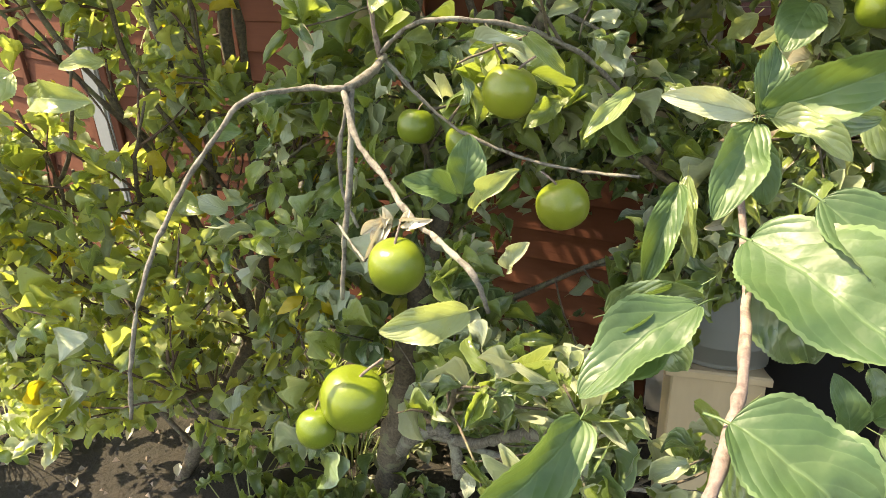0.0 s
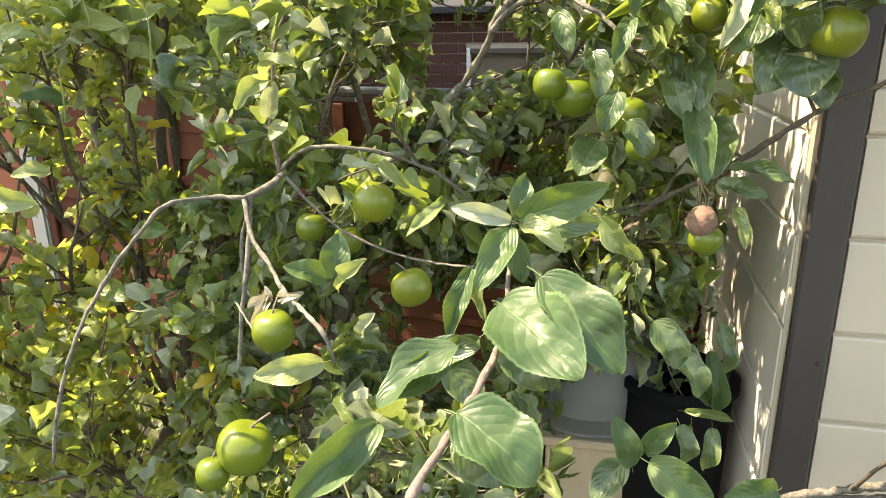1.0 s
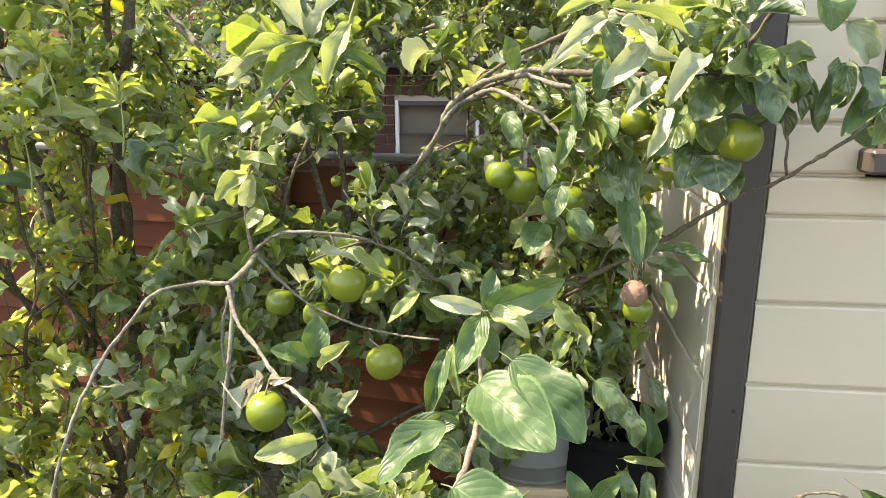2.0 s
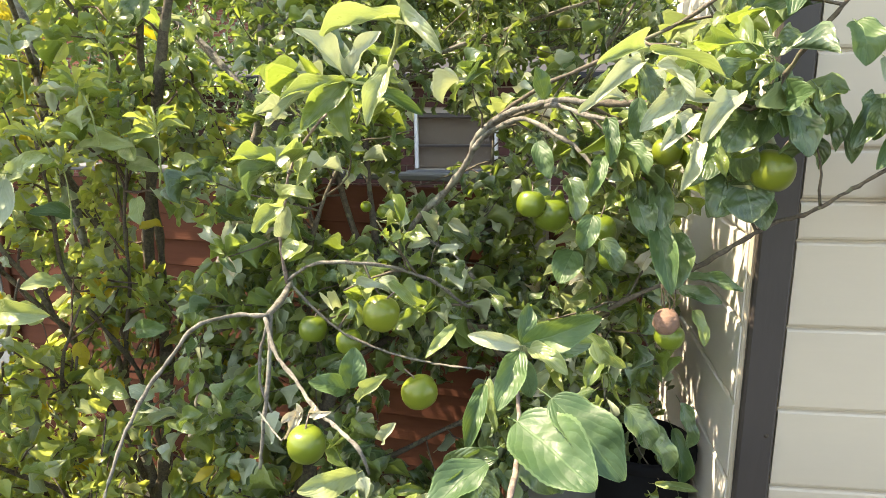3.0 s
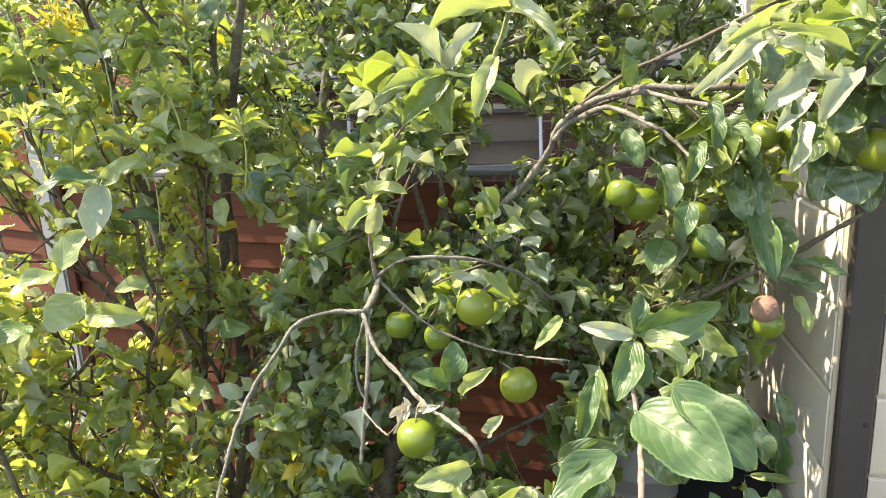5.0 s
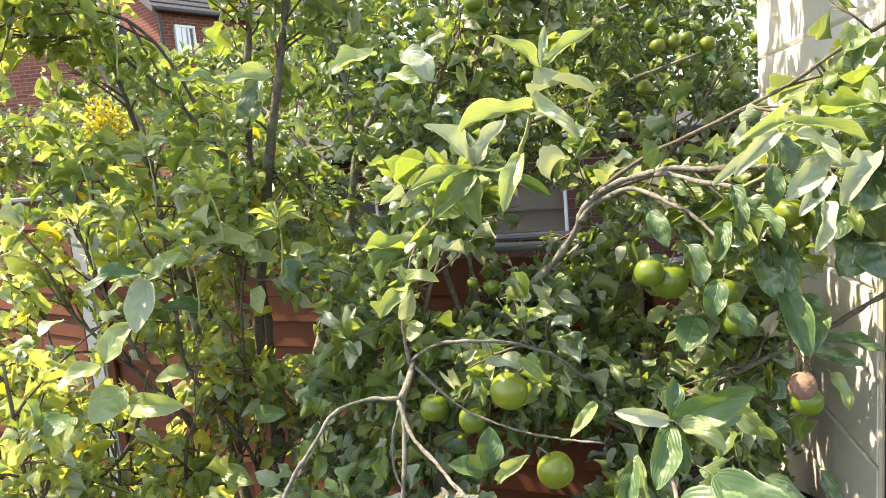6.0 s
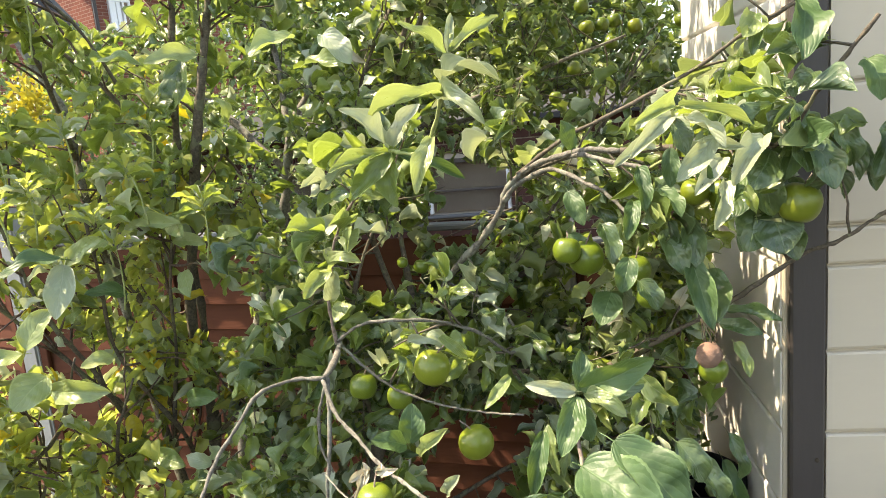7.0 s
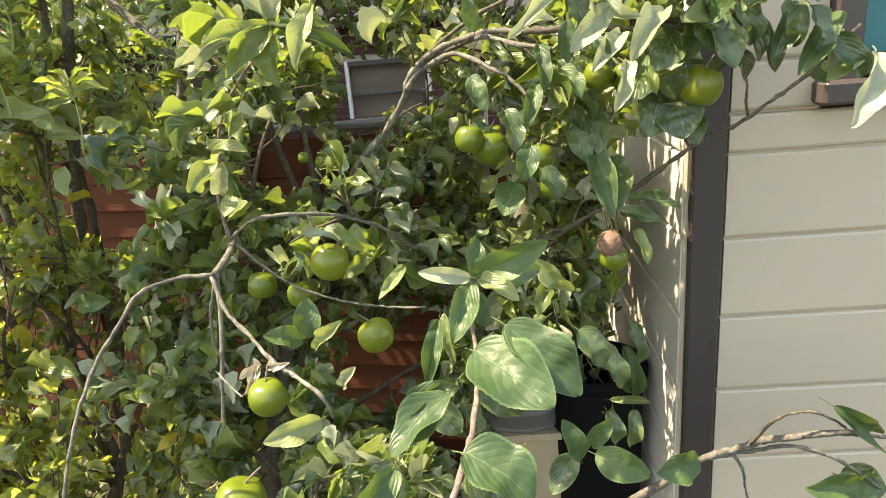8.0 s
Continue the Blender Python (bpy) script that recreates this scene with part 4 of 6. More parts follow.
limbs["up"] = tree_stem("shoot", [(-0.058, 0.940, 1.334), (-0.062, 0.919, 1.418), (-0.047, 0.889, 1.490), (-0.031, 0.871, 1.555), (0.007, 0.841, 1.618), (0.050, 0.788, 1.663), (0.075, 0.698, 1.705)], 0.0034, 0.0022, BARK_RED)
limbs["top"] = tree_stem("shoot", [(0.075, 0.698, 1.705), (0.121, 0.637, 1.701), (0.142, 0.597, 1.738), (0.155, 0.549, 1.796), (0.167, 0.535, 1.849)], 0.0036, 0.0022, STALK_GREEN, "green leading shoot")
limbs["rshoot"] = tree_stem("shoot", [(0.520, 0.775, 1.632), (0.508, 0.641, 1.667), (0.453, 0.520, 1.703), (0.426, 0.471, 1.736)], 0.003, 0.002, STALK_GREEN)
limbs["L1"] = tree_stem("low_branch", [(-0.144, 1.300, 0.393), (0.267, 1.186, 0.345), (0.595, 0.990, 0.481), (0.747, 0.805, 0.711), (0.800, 0.730, 0.815), (0.848, 0.709, 0.839), (0.881, 0.679, 0.870), (0.904, 0.627, 0.907), (0.968, 0.580, 0.933), (1.079, 0.600, 0.889), (1.179, 0.579, 0.883)], 0.010, 0.0046, BARK)
limbs["L2"] = tree_stem("twig", [(0.819, 0.725, 0.820), (0.880, 0.700, 0.834), (0.917, 0.639, 0.878), (0.982, 0.613, 0.859), (1.020, 0.606, 0.832), (1.091, 0.598, 0.773)], 0.0055, 0.0025)
limbs["L3"] = tree_stem("twig", [(0.868, 0.689, 0.856), (0.869, 0.625, 0.952), (0.911, 0.600, 0.976), (0.959, 0.586, 0.958), (1.033, 0.618, 0.890)], 0.0035, 0.002, BARK_DARK)
limbs["L4"] = tree_stem("twig", [(0.843, 0.714, 0.834), (0.870, 0.708, 0.790), (0.909, 0.748, 0.702), (0.918, 0.725, 0.633)], 0.0035, 0.002)

clear_view(limbs["F"][14:], 0.032)
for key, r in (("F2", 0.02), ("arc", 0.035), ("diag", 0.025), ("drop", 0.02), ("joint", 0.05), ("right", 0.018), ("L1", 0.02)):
    clear_view(limbs[key], r)
clear_view(limbs["J"][24:], 0.04)
clear_view(limbs["H"], 0.02)
clear_view(limbs["carry"][26:], 0.025)
clear_view(limbs["top"], 0.02)
clear_view(limbs["trunk"][:22], 0.035, 1.0)
clear_view(limbs["stub"], 0.03, 0.9)
clear_view(limbs["low"][:20], 0.02, 0.8)

FRUIT = [((0.116, 0.797, 1.315), 0.064, "bright green apple catching the sun below a curled leaf"), ((0.174, 0.717, 1.203), 0.060, "green apple with a flattened top beside a bare twig"),
         ((0.002, 0.572, 1.201), 0.056, "round green apple under dry curled leaves"), ((-0.079, 0.657, 0.975), 0.083, "large green apple hanging low beside a smaller one"),
         ((-0.126, 0.642, 0.941), 0.050, "small pale green apple against a larger one"), ((0.053, 0.938, 1.212), 0.052, "shaded green apple behind a thin twig"),
         ((-0.020, 0.989, 1.223), 0.056, "dark green apple in deep shade"), 
         ((0.394, 0.880, 1.483), 0.052, "bright green apple in a crowded cluster"), ((0.437, 0.900, 1.461), 0.070, "green apple at the middle of a cluster"),
         ((0.520, 0.860, 1.435), 0.056, "green apple partly covered by leaves"), ((0.537, 0.838, 1.389), 0.052, "green apple half hidden behind a dark leaf"),
         ((0.748, 0.710, 1.557), 0.070, "large green apple in front of the dark corner trim"), ((0.652, 0.782, 1.575), 0.052, "green apple shaded by large leaves"),
         ((0.602, 0.782, 1.583), 0.050, "green apple shaded by large leaves"), ((0.092, 1.230, 1.425), 0.026, "tiny yellow-green apple on a thin twig"),
         ((0.135, 1.230, 1.411), 0.036, "small yellow-green apple on a thin twig"), ((0.113, 0.876, 1.980), 0.036, "small green apple high on a shoot"),
         ((-0.343, 0.856, 2.066), 0.040, "green apple at the top of the young tree")]
FRUIT += [((x, y, z), 0.052, "green apple in a bunch on the rear tree") for x, y, z in ((0.797, 2.00, 2.086), (0.856, 1.98, 2.019), (0.916, 2.02, 2.033), (0.980, 2.00, 2.008), (0.802, 1.97, 2.011), (0.746, 2.02, 2.184), (0.913, 2.05, 1.963))]
FRUIT += [((0.760, 2.0, 1.883), 0.052, "single green apple on the rear tree"), ((0.690, 2.0, 1.792), 0.046, "pale sunlit apple on the rear tree"), ((1.085, 1.86, 2.00), 0.052, "green apple close to the pale wall"), ((0.44, 2.2, 1.93), 0.05, "green apple among dark leaves of the rear tree"), ((0.40, 2.2, 1.97), 0.048, "yellow-green apple among dark leaves of the rear tree")]
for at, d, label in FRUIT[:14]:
    clear_view([Vector(at)], d * 0.62)
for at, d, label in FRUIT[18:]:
    clear_view([Vector(at)], d * 0.95, 2.3)
    CLEARED.append((Vector(at), SUN_DIR, d * 1.3, 2.5))

# small gaps in the crown through which flecks of sun reach the pale side wall
fleck = random.Random(17)
for k in range(156):
    ly, z = (fleck.uniform(0.02, 0.12) if k % 3 == 0 else fleck.uniform(0.08, 0.60)), (fleck.uniform(1.60, 2.05) if k % 4 == 3 else fleck.uniform(0.50, 1.60))
    CLEARED.append((Vector((CORNER[0] - ly * math.sin(radians(FRONT)), CORNER[1] + ly * math.cos(radians(FRONT)), z)), SUN_DIR, fleck.uniform(0.009, 0.017), 3.0))

# side twigs and their leaves
SLOTS = [GREEN_LEAF, DARK_LEAF, PALE_LEAF, YOUNG_LEAF, DRY_LEAF]
rnd = random.Random(21)
main_leaves, tw_v, tw_f = [], [], []


def add_twig(line, r0, r1, v_list, f_list, off, seed):
    v, f = tube(line, r0, r1, 4, 0.1, seed)
    i = len(v_list)
    v_list.extend([q - off for q in v])
    f_list.extend([tuple(i + k for k in q) for q in f])


def sprout(line, count, length, gap, per, size, weights, keep, leaves, v_list, f_list, off, rnd, bias=(0, 0, 0.2), start=0.1, r=0.0028):
    for _ in range(count):
        x = rnd.uniform(start, 1.0) * (len(line) - 1)
        i = min(int(x), len(line) - 2)
        q = line[i].lerp(line[i + 1], x - i)
        d = (line[i + 1] - line[i]).normalized()
        way = d * 0.5 + Vector((rnd.gauss(0, 0.7), rnd.gauss(0, 0.7), rnd.gauss(0, 0.6))) + Vector(bias)
        ln = length * rnd.uniform(0.5, 1.2)
        tl = twig_line(q, way, ln, rnd)
        if not keep(tl[-1]) or not keep(tl[3]):
            continue
        add_twig(tl, r, r * 0.45, v_list, f_list, off, rnd.randrange(9999))
        dress(tl, rnd, size, gap, per, leaves, weights, keep, start=0.25)


# W_SHADE mixes in more dark leaves for the shaded parts of the crown.
W_MAIN, W_SHADE = (5, 2.4, 2.5, 1.2, 0.10), (5, 2.6, 2.2, 1.0, 0.08)
for key, count, length, bias, weights in (("trunk", 20, 0.30, (0.1, 0.0, 0.15), W_SHADE), ("F", 26, 0.20, (0.1, 0.1, -0.1), W_MAIN), ("F2", 12, 0.12, (0, 0, -0.2), W_MAIN), ("G", 12, 0.13, (0.1, 0.1, -0.1), W_SHADE),
                                          ("H", 16, 0.15, (0, 0.1, 0.0), W_MAIN), ("J", 34, 0.20, (-0.1, 0.2, -0.1), W_SHADE), ("low", 22, 0.18, (0, 0.1, 0), W_MAIN), ("carry", 14, 0.13, (0, 0.3, -0.1), W_MAIN),
                                          ("right", 8, 0.10, (0, 0.2, 0), W_MAIN), ("diag", 5, 0.07, (0.1, 0.1, -0.2), W_MAIN), ("L1", 12, 0.16, (-0.4, 0.2, 0.1), W_SHADE), ("up", 3, 0.08, (0, 0.2, 0), W_MAIN)):
    sprout(limbs[key], int(count * 1.2), length, 0.030, 2, 0.061, weights, keep_main, main_leaves, tw_v, tw_f, BASE, rnd, bias)
# inner boughs that carry the shaded leaves behind the fruit; the first three are added above the view to shade the side
# wall
INNER = [[(0.12, 1.36, 1.15), (0.10, 1.50, 1.70), (0.25, 1.35, 2.18), (0.50, 1.15, 2.38)], [(0.10, 1.50, 1.70), (0.30, 1.50, 2.20), (0.60, 1.35, 2.42), (0.80, 1.15, 2.52)], [(0.25, 1.48, 2.08), (0.44, 1.36, 2.26), (0.58, 1.26, 2.30), (0.72, 1.14, 2.28)],
         [(-0.003, 1.305, 0.968), (-0.055, 1.234, 1.212), (-0.007, 1.183, 1.431), (0.091, 1.179, 1.614)], [(0.111, 1.340, 1.172), (0.286, 1.377, 1.277), (0.532, 1.325, 1.381), (0.779, 1.177, 1.451)],
         [(0.141, 1.329, 1.222), (0.400, 1.476, 1.332), (0.594, 1.480, 1.583), (0.753, 1.359, 1.880)], [(-0.058, 1.259, 0.765), (0.101, 1.289, 0.743), (0.347, 1.233, 0.882), (0.590, 1.074, 0.990)],
         [(-0.079, 1.260, 0.813), (-0.221, 1.192, 0.953), (-0.303, 1.113, 1.097)], [(0.322, 1.258, 1.118), (0.482, 1.428, 1.137), (0.672, 1.580, 1.164), (0.912, 1.632, 1.250)], [(0.045, 1.313, 1.020), (0.283, 1.529, 1.084), (0.425, 1.576, 1.335), (0.468, 1.679, 1.586)],
         [(0.092, 1.330, 1.141), (-0.017, 1.527, 1.223), (-0.073, 1.625, 1.374), (0.022, 1.672, 1.528)], [(0.111, 1.340, 1.172), (0.012, 1.425, 1.520), (0.025, 1.462, 1.822), (0.176, 1.517, 2.128)], [(0.322, 1.258, 1.118), (0.539, 1.175, 1.086), (0.740, 1.173, 1.141), (0.816, 1.174, 1.288)], [(0.322, 1.258, 1.118), (0.492, 1.177, 1.006), (0.685, 1.135, 0.965), (0.782, 1.127, 0.853)], [(0.531, 1.093, 1.157), (0.646, 1.052, 1.233), (0.726, 1.028, 1.427)],
         [(-0.124, 1.268, 0.502), (-0.037, 1.059, 0.617), (0.018, 0.857, 0.792), (0.041, 0.722, 0.941)]]
for k, pts in enumerate(INNER):
    line = tree_stem("branch", pts, 0.009, 0.003, BARK_DARK)
    sprout(line, 64 if k < 3 else 17 if line[-1].x < 0.02 else 42, 0.22, 0.033, 2, 0.062, W_MAIN if line[-1].x < 0.02 else W_SHADE, keep_main, main_leaves, tw_v, tw_f, BASE, rnd, (0, 0.05, 0.05))
put("twig_work", mesh_from("twig_work", tw_v, tw_f, [BARK_DARK]), apple_tree)
tagged(bpy.data.objects["twig_work"], kind="stuff")
near, rest = split_leaves(main_leaves, 200, (0.25, 0.5, 1.3))
for m, slot in near:
    me = leaf_mesh(SLOTS[slot], "mid", rnd.randrange(len(BLADES)))
    put("leaf", me, apple_tree, Matrix.Translation(-BASE) @ m)
joined_leaves("foliage", [(Matrix.Translation(-BASE) @ m, s) for m, s in rest], SLOTS, BLADES, apple_tree)

# the large single leaves on the near shoots
GREEN, DARK, PALE, YOUNG = MATURE_LEAF, DARK_LEAF, PALE_LEAF, YOUNG_LEAF
leaf_rnd = random.Random(3)


def own_leaf(base, tip, width, mat, curl=0.15, tree=apple_tree, origin=BASE, nor=(-0.10, -1.0, 0.65)):
    b, t = Vector(base), Vector(tip)
    index = min(4, int(curl / 0.12))
    bend = BENDS[index]
    chord = (t - b).normalized()
    nor = Vector(nor) + Vector((leaf_rnd.gauss(0, 0.25), leaf_rnd.gauss(0, 0.15), leaf_rnd.gauss(0, 0.25)))
    nor = (nor - chord * nor.dot(chord)).normalized()
    ln = (t - b).length * bend / (2 * math.sin(bend / 2))
    along = chord * math.cos(bend / 2) + nor * math.sin(bend / 2)
    put("leaf", leaf_mesh(mat, "big", index), tree, Matrix.Translation(-origin) @ leaf_pose(b, along, nor, ln, width))


own_leaf((0.280, 0.445, 1.284), (0.347, 0.335, 1.252), 0.088, GREEN, 0.15, nor=(-0.25, -0.6, 0.9))
own_leaf((0.322, 0.440, 1.316), (0.394, 0.375, 1.235), 0.070, GREEN, 0.2, nor=(-0.1, -0.8, 0.75))
own_leaf((0.229, 0.300, 1.238), (0.293, 0.255, 1.196), 0.074, GREEN, 0.25, nor=(-0.15, -0.7, 0.85))
own_leaf((0.235, 0.310, 1.222), (0.272, 0.290, 1.172), 0.064, DARK, 0.15)
own_leaf((0.152, 0.344, 1.203), (0.078, 0.296, 1.156), 0.042, GREEN, 0.45)
own_leaf((0.225, 0.403, 1.247), (0.159, 0.371, 1.217), 0.036, GREEN, 0.15)
own_leaf((0.232, 0.390, 1.262), (0.152, 0.355, 1.212), 0.050, GREEN, 0.2, nor=(-0.2, -0.6, 0.9))
own_leaf((0.073, 0.517, 1.182), (-0.003, 0.482, 1.183), 0.036, YOUNG, 0.12)
own_leaf((0.190, 0.493, 1.193), (0.259, 0.460, 1.229), 0.038, DARK, 0.1)
own_leaf((0.259, 0.469, 1.234), (0.207, 0.492, 1.193), 0.033, GREEN, 0.2)
own_leaf((0.306, 0.525, 1.356), (0.399, 0.487, 1.403), 0.045, GREEN, 0.15)
own_leaf((0.304, 0.524, 1.354), (0.318, 0.554, 1.403), 0.028, GREEN, 0.1)
own_leaf((0.297, 0.515, 1.349), (0.257, 0.458, 1.294), 0.038, GREEN, 0.15)
own_leaf((0.311, 0.515, 1.353), (0.350, 0.466, 1.334), 0.027, YOUNG, 0.3)
own_leaf((0.298, 0.525, 1.354), (0.230, 0.536, 1.368), 0.024, PALE, 0.25)
own_leaf((0.298, 0.524, 1.336), (0.311, 0.505, 1.286), 0.031, GREEN, 0.1)
own_leaf((0.317, 0.534, 1.349), (0.406, 0.543, 1.345), 0.038, DARK, 0.15)
own_leaf((0.420, 0.601, 1.338), (0.472, 0.581, 1.287), 0.034, YOUNG, 0.2)
own_leaf((0.254, 0.546, 1.289), (0.225, 0.510, 1.212), 0.028, GREEN, 0.25)
own_leaf((0.266, 0.565, 1.290), (0.271, 0.536, 1.224), 0.022, YOUNG, 0.2)
own_leaf((0.221, 0.606, 1.356), (0.175, 0.568, 1.324), 0.019, YOUNG, 0.1)
own_leaf((0.075, 0.653, 1.225), (0.121, 0.611, 1.283), 0.022, YOUNG, 0.2)
own_leaf((0.055, 0.683, 1.230), (0.001, 0.655, 1.258), 0.036, GREEN, 0.2)
own_leaf((0.062, 0.693, 1.227), (0.071, 0.711, 1.289), 0.045, GREEN, 0.15)
own_leaf((0.110, 0.614, 1.174), (0.131, 0.593, 1.214), 0.022, PALE, 0.3)
own_leaf((0.637, 0.773, 1.342), (0.690, 0.723, 1.330), 0.029, DARK, 0.15)
own_leaf((0.650, 0.773, 1.364), (0.720, 0.714, 1.353), 0.025, DARK, 0.15)
own_leaf((0.599, 0.797, 1.459), (0.595, 0.713, 1.353), 0.046, GREEN, 0.15)
own_leaf((0.561, 0.828, 1.512), (0.581, 0.782, 1.435), 0.050, DARK, 0.2)
own_leaf((0.665, 0.772, 1.302), (0.670, 0.731, 1.250), 0.024, YOUNG, 0.3)
own_leaf((0.487, 0.606, 0.966), (0.460, 0.621, 1.040), 0.041, GREEN, 0.15)
own_leaf((0.503, 0.603, 0.991), (0.534, 0.582, 1.052), 0.033, GREEN, 0.1)
own_leaf((0.504, 0.585, 0.986), (0.574, 0.528, 0.968), 0.056, GREEN, 0.15)
own_leaf((0.672, 0.553, 0.961), (0.586, 0.528, 0.969), 0.055, GREEN, 0.15)
own_leaf((0.482, 0.625, 0.964), (0.429, 0.596, 0.916), 0.047, DARK, 0.15)
own_leaf((0.158, 0.532, 1.822), (0.095, 0.496, 1.863), 0.019, YOUNG, 0.2)
own_leaf((0.161, 0.531, 1.825), (0.172, 0.554, 1.876), 0.012, PALE, 0.05)
own_leaf((0.163, 0.531, 1.827), (0.227, 0.526, 1.865), 0.016, YOUNG, 0.15)
own_leaf((0.155, 0.549, 1.792), (0.217, 0.488, 1.782), 0.023, PALE, 0.5)
own_leaf((0.150, 0.576, 1.770), (0.055, 0.562, 1.757), 0.021, YOUNG, 0.5)
own_leaf((0.153, 0.576, 1.770), (0.195, 0.495, 1.732), 0.030, PALE, 0.5)
own_leaf((0.136, 0.597, 1.720), (0.105, 0.569, 1.647), 0.028, YOUNG, 0.25)
own_leaf((0.083, 0.698, 1.704), (0.011, 0.676, 1.637), 0.038, GREEN_LEAF, 0.35)
own_leaf((0.077, 0.698, 1.701), (0.080, 0.673, 1.620), 0.039, GREEN_LEAF, 0.35)
own_leaf((0.072, 0.698, 1.702), (-0.018, 0.695, 1.680), 0.024, YOUNG, 0.3)
own_leaf((0.073, 0.698, 1.711), (0.009, 0.661, 1.772), 0.036, PALE, 0.3)
own_leaf((0.084, 0.698, 1.710), (0.129, 0.676, 1.770), 0.029, PALE, 0.3)
own_leaf((0.091, 0.678, 1.698), (0.184, 0.652, 1.655), 0.021, GREEN, 0.25)
own_leaf((0.061, 0.769, 1.691), (-0.035, 0.753, 1.651), 0.027, PALE, 0.45)
own_leaf((-0.044, 0.852, 1.497), (0.012, 0.793, 1.517), 0.040, YOUNG, 0.6)
own_leaf((-0.049, 0.872, 1.494), (-0.097, 0.850, 1.452), 0.031, YOUNG, 0.4)
own_leaf((-0.056, 0.889, 1.436), (-0.039, 0.872, 1.493), 0.032, PALE, 0.3)
own_leaf((-0.024, 0.841, 1.590), (-0.094, 0.794, 1.548), 0.039, PALE, 0.3)
own_leaf((0.425, 0.461, 1.731), (0.352, 0.406, 1.718), 0.022, YOUNG, 0.4)
own_leaf((0.439, 0.501, 1.723), (0.368, 0.465, 1.674), 0.023, PALE, 0.3)
own_leaf((0.440, 0.481, 1.734), (0.526, 0.456, 1.700), 0.015, YOUNG, 0.45)
own_leaf((0.448, 0.480, 1.716), (0.474, 0.429, 1.679), 0.021, PALE, 0.35)
own_leaf((0.468, 0.520, 1.675), (0.526, 0.476, 1.673), 0.020, PALE, 0.4)
own_leaf((0.438, 0.501, 1.717), (0.448, 0.481, 1.672), 0.031, DARK, 0.2)
own_leaf((0.443, 0.562, 1.678), (0.374, 0.540, 1.660), 0.020, PALE, 0.4)
own_leaf((0.497, 0.583, 1.660), (0.514, 0.541, 1.611), 0.024, GREEN, 0.2)
own_leaf((0.453, 0.541, 1.678), (0.450, 0.535, 1.625), 0.026, GREEN, 0.2)
own_leaf((0.426, 0.923, 1.669), (0.406, 0.916, 1.725), 0.040, GREEN, 0.1)
own_leaf((0.490, 0.667, 1.608), (0.505, 0.625, 1.567), 0.030, GREEN, 0.3)
own_leaf((0.462, 0.680, 1.644), (0.457, 0.646, 1.578), 0.026, GREEN, 0.25)
own_leaf((0.708, 0.784, 1.922), (0.770, 0.729, 1.932), 0.038, GREEN, 0.2)
own_leaf((0.727, 0.795, 1.872), (0.677, 0.753, 1.833), 0.048, YOUNG, 0.2)
own_leaf((0.715, 0.795, 1.870), (0.693, 0.755, 1.802), 0.027, DARK, 0.3)
own_leaf((0.728, 0.685, 1.879), (0.676, 0.589, 1.782), 0.056, GREEN, 0.2)
own_leaf((0.655, 0.695, 1.732), (0.688, 0.632, 1.752), 0.044, GREEN, 0.2)
own_leaf((0.705, 0.674, 1.691), (0.712, 0.632, 1.615), 0.065, DARK, 0.15)
own_leaf((0.700, 0.712, 1.647), (0.650, 0.687, 1.590), 0.060, DARK, 0.15)
own_leaf((0.717, 0.654, 1.656), (0.712, 0.570, 1.683), 0.052, GREEN, 0.2)
own_leaf((0.735, 0.654, 1.663), (0.741, 0.611, 1.588), 0.052, DARK, 0.2)
own_leaf((0.716, 0.743, 1.539), (0.717, 0.700, 1.474), 0.081, DARK, 0.1)
own_leaf((0.699, 0.763, 1.557), (0.667, 0.728, 1.478), 0.077, DARK, 0.1)
own_leaf((0.671, 0.765, 1.599), (0.635, 0.722, 1.540), 0.065, DARK, 0.15)
own_leaf((0.633, 0.796, 1.438), (0.612, 0.733, 1.356), 0.061, DARK, 0.15)
own_leaf((0.606, 0.819, 1.529), (0.602, 0.776, 1.445), 0.043, DARK, 0.15)
own_leaf((0.476, 0.878, 1.392), (0.438, 0.837, 1.343), 0.059, GREEN, 0.15)
own_leaf((0.409, 0.902, 1.592), (0.424, 0.861, 1.530), 0.037, GREEN, 0.2)
own_leaf((0.490, 0.782, 1.576), (0.461, 0.741, 1.517), 0.030, GREEN, 0.35)
own_leaf((-0.112, 0.848, 1.882), (-0.128, 0.810, 1.871), 0.041, YOUNG, 0.3)
own_leaf((-0.061, 0.847, 1.901), (-0.132, 0.810, 1.872), 0.043, YOUNG, 0.3)
own_leaf((-0.044, 0.864, 1.994), (-0.045, 0.866, 2.024), 0.035, YOUNG, 0.2)
own_leaf((-0.013, 0.848, 1.902), (0.030, 0.820, 1.849), 0.047, PALE, 0.3)
own_leaf((-0.050, 0.879, 1.861), (0.020, 0.820, 1.845), 0.031, YOUNG, 0.2)
own_leaf((0.422, 0.959, 1.499), (0.443, 0.929, 1.454), 0.045, GREEN, 0.2)
own_leaf((0.476, 0.459, 1.692), (0.421, 0.450, 1.642), 0.029, PALE, 0.2)
own_leaf((0.956, 0.648, 1.617), (0.879, 0.584, 1.559), 0.052, YOUNG, 0.2)
own_leaf((0.866, 0.483, 1.603), (0.787, 0.424, 1.518), 0.040, PALE, 0.15)
own_leaf((0.897, 0.653, 1.566), (0.935, 0.648, 1.584), 0.066, DARK, 0.1)
own_leaf((0.943, 0.573, 0.996), (1.040, 0.597, 0.910), 0.043, GREEN, 0.5)
own_leaf((1.047, 0.652, 0.773), (1.105, 0.599, 0.761), 0.080, DARK, 0.2)
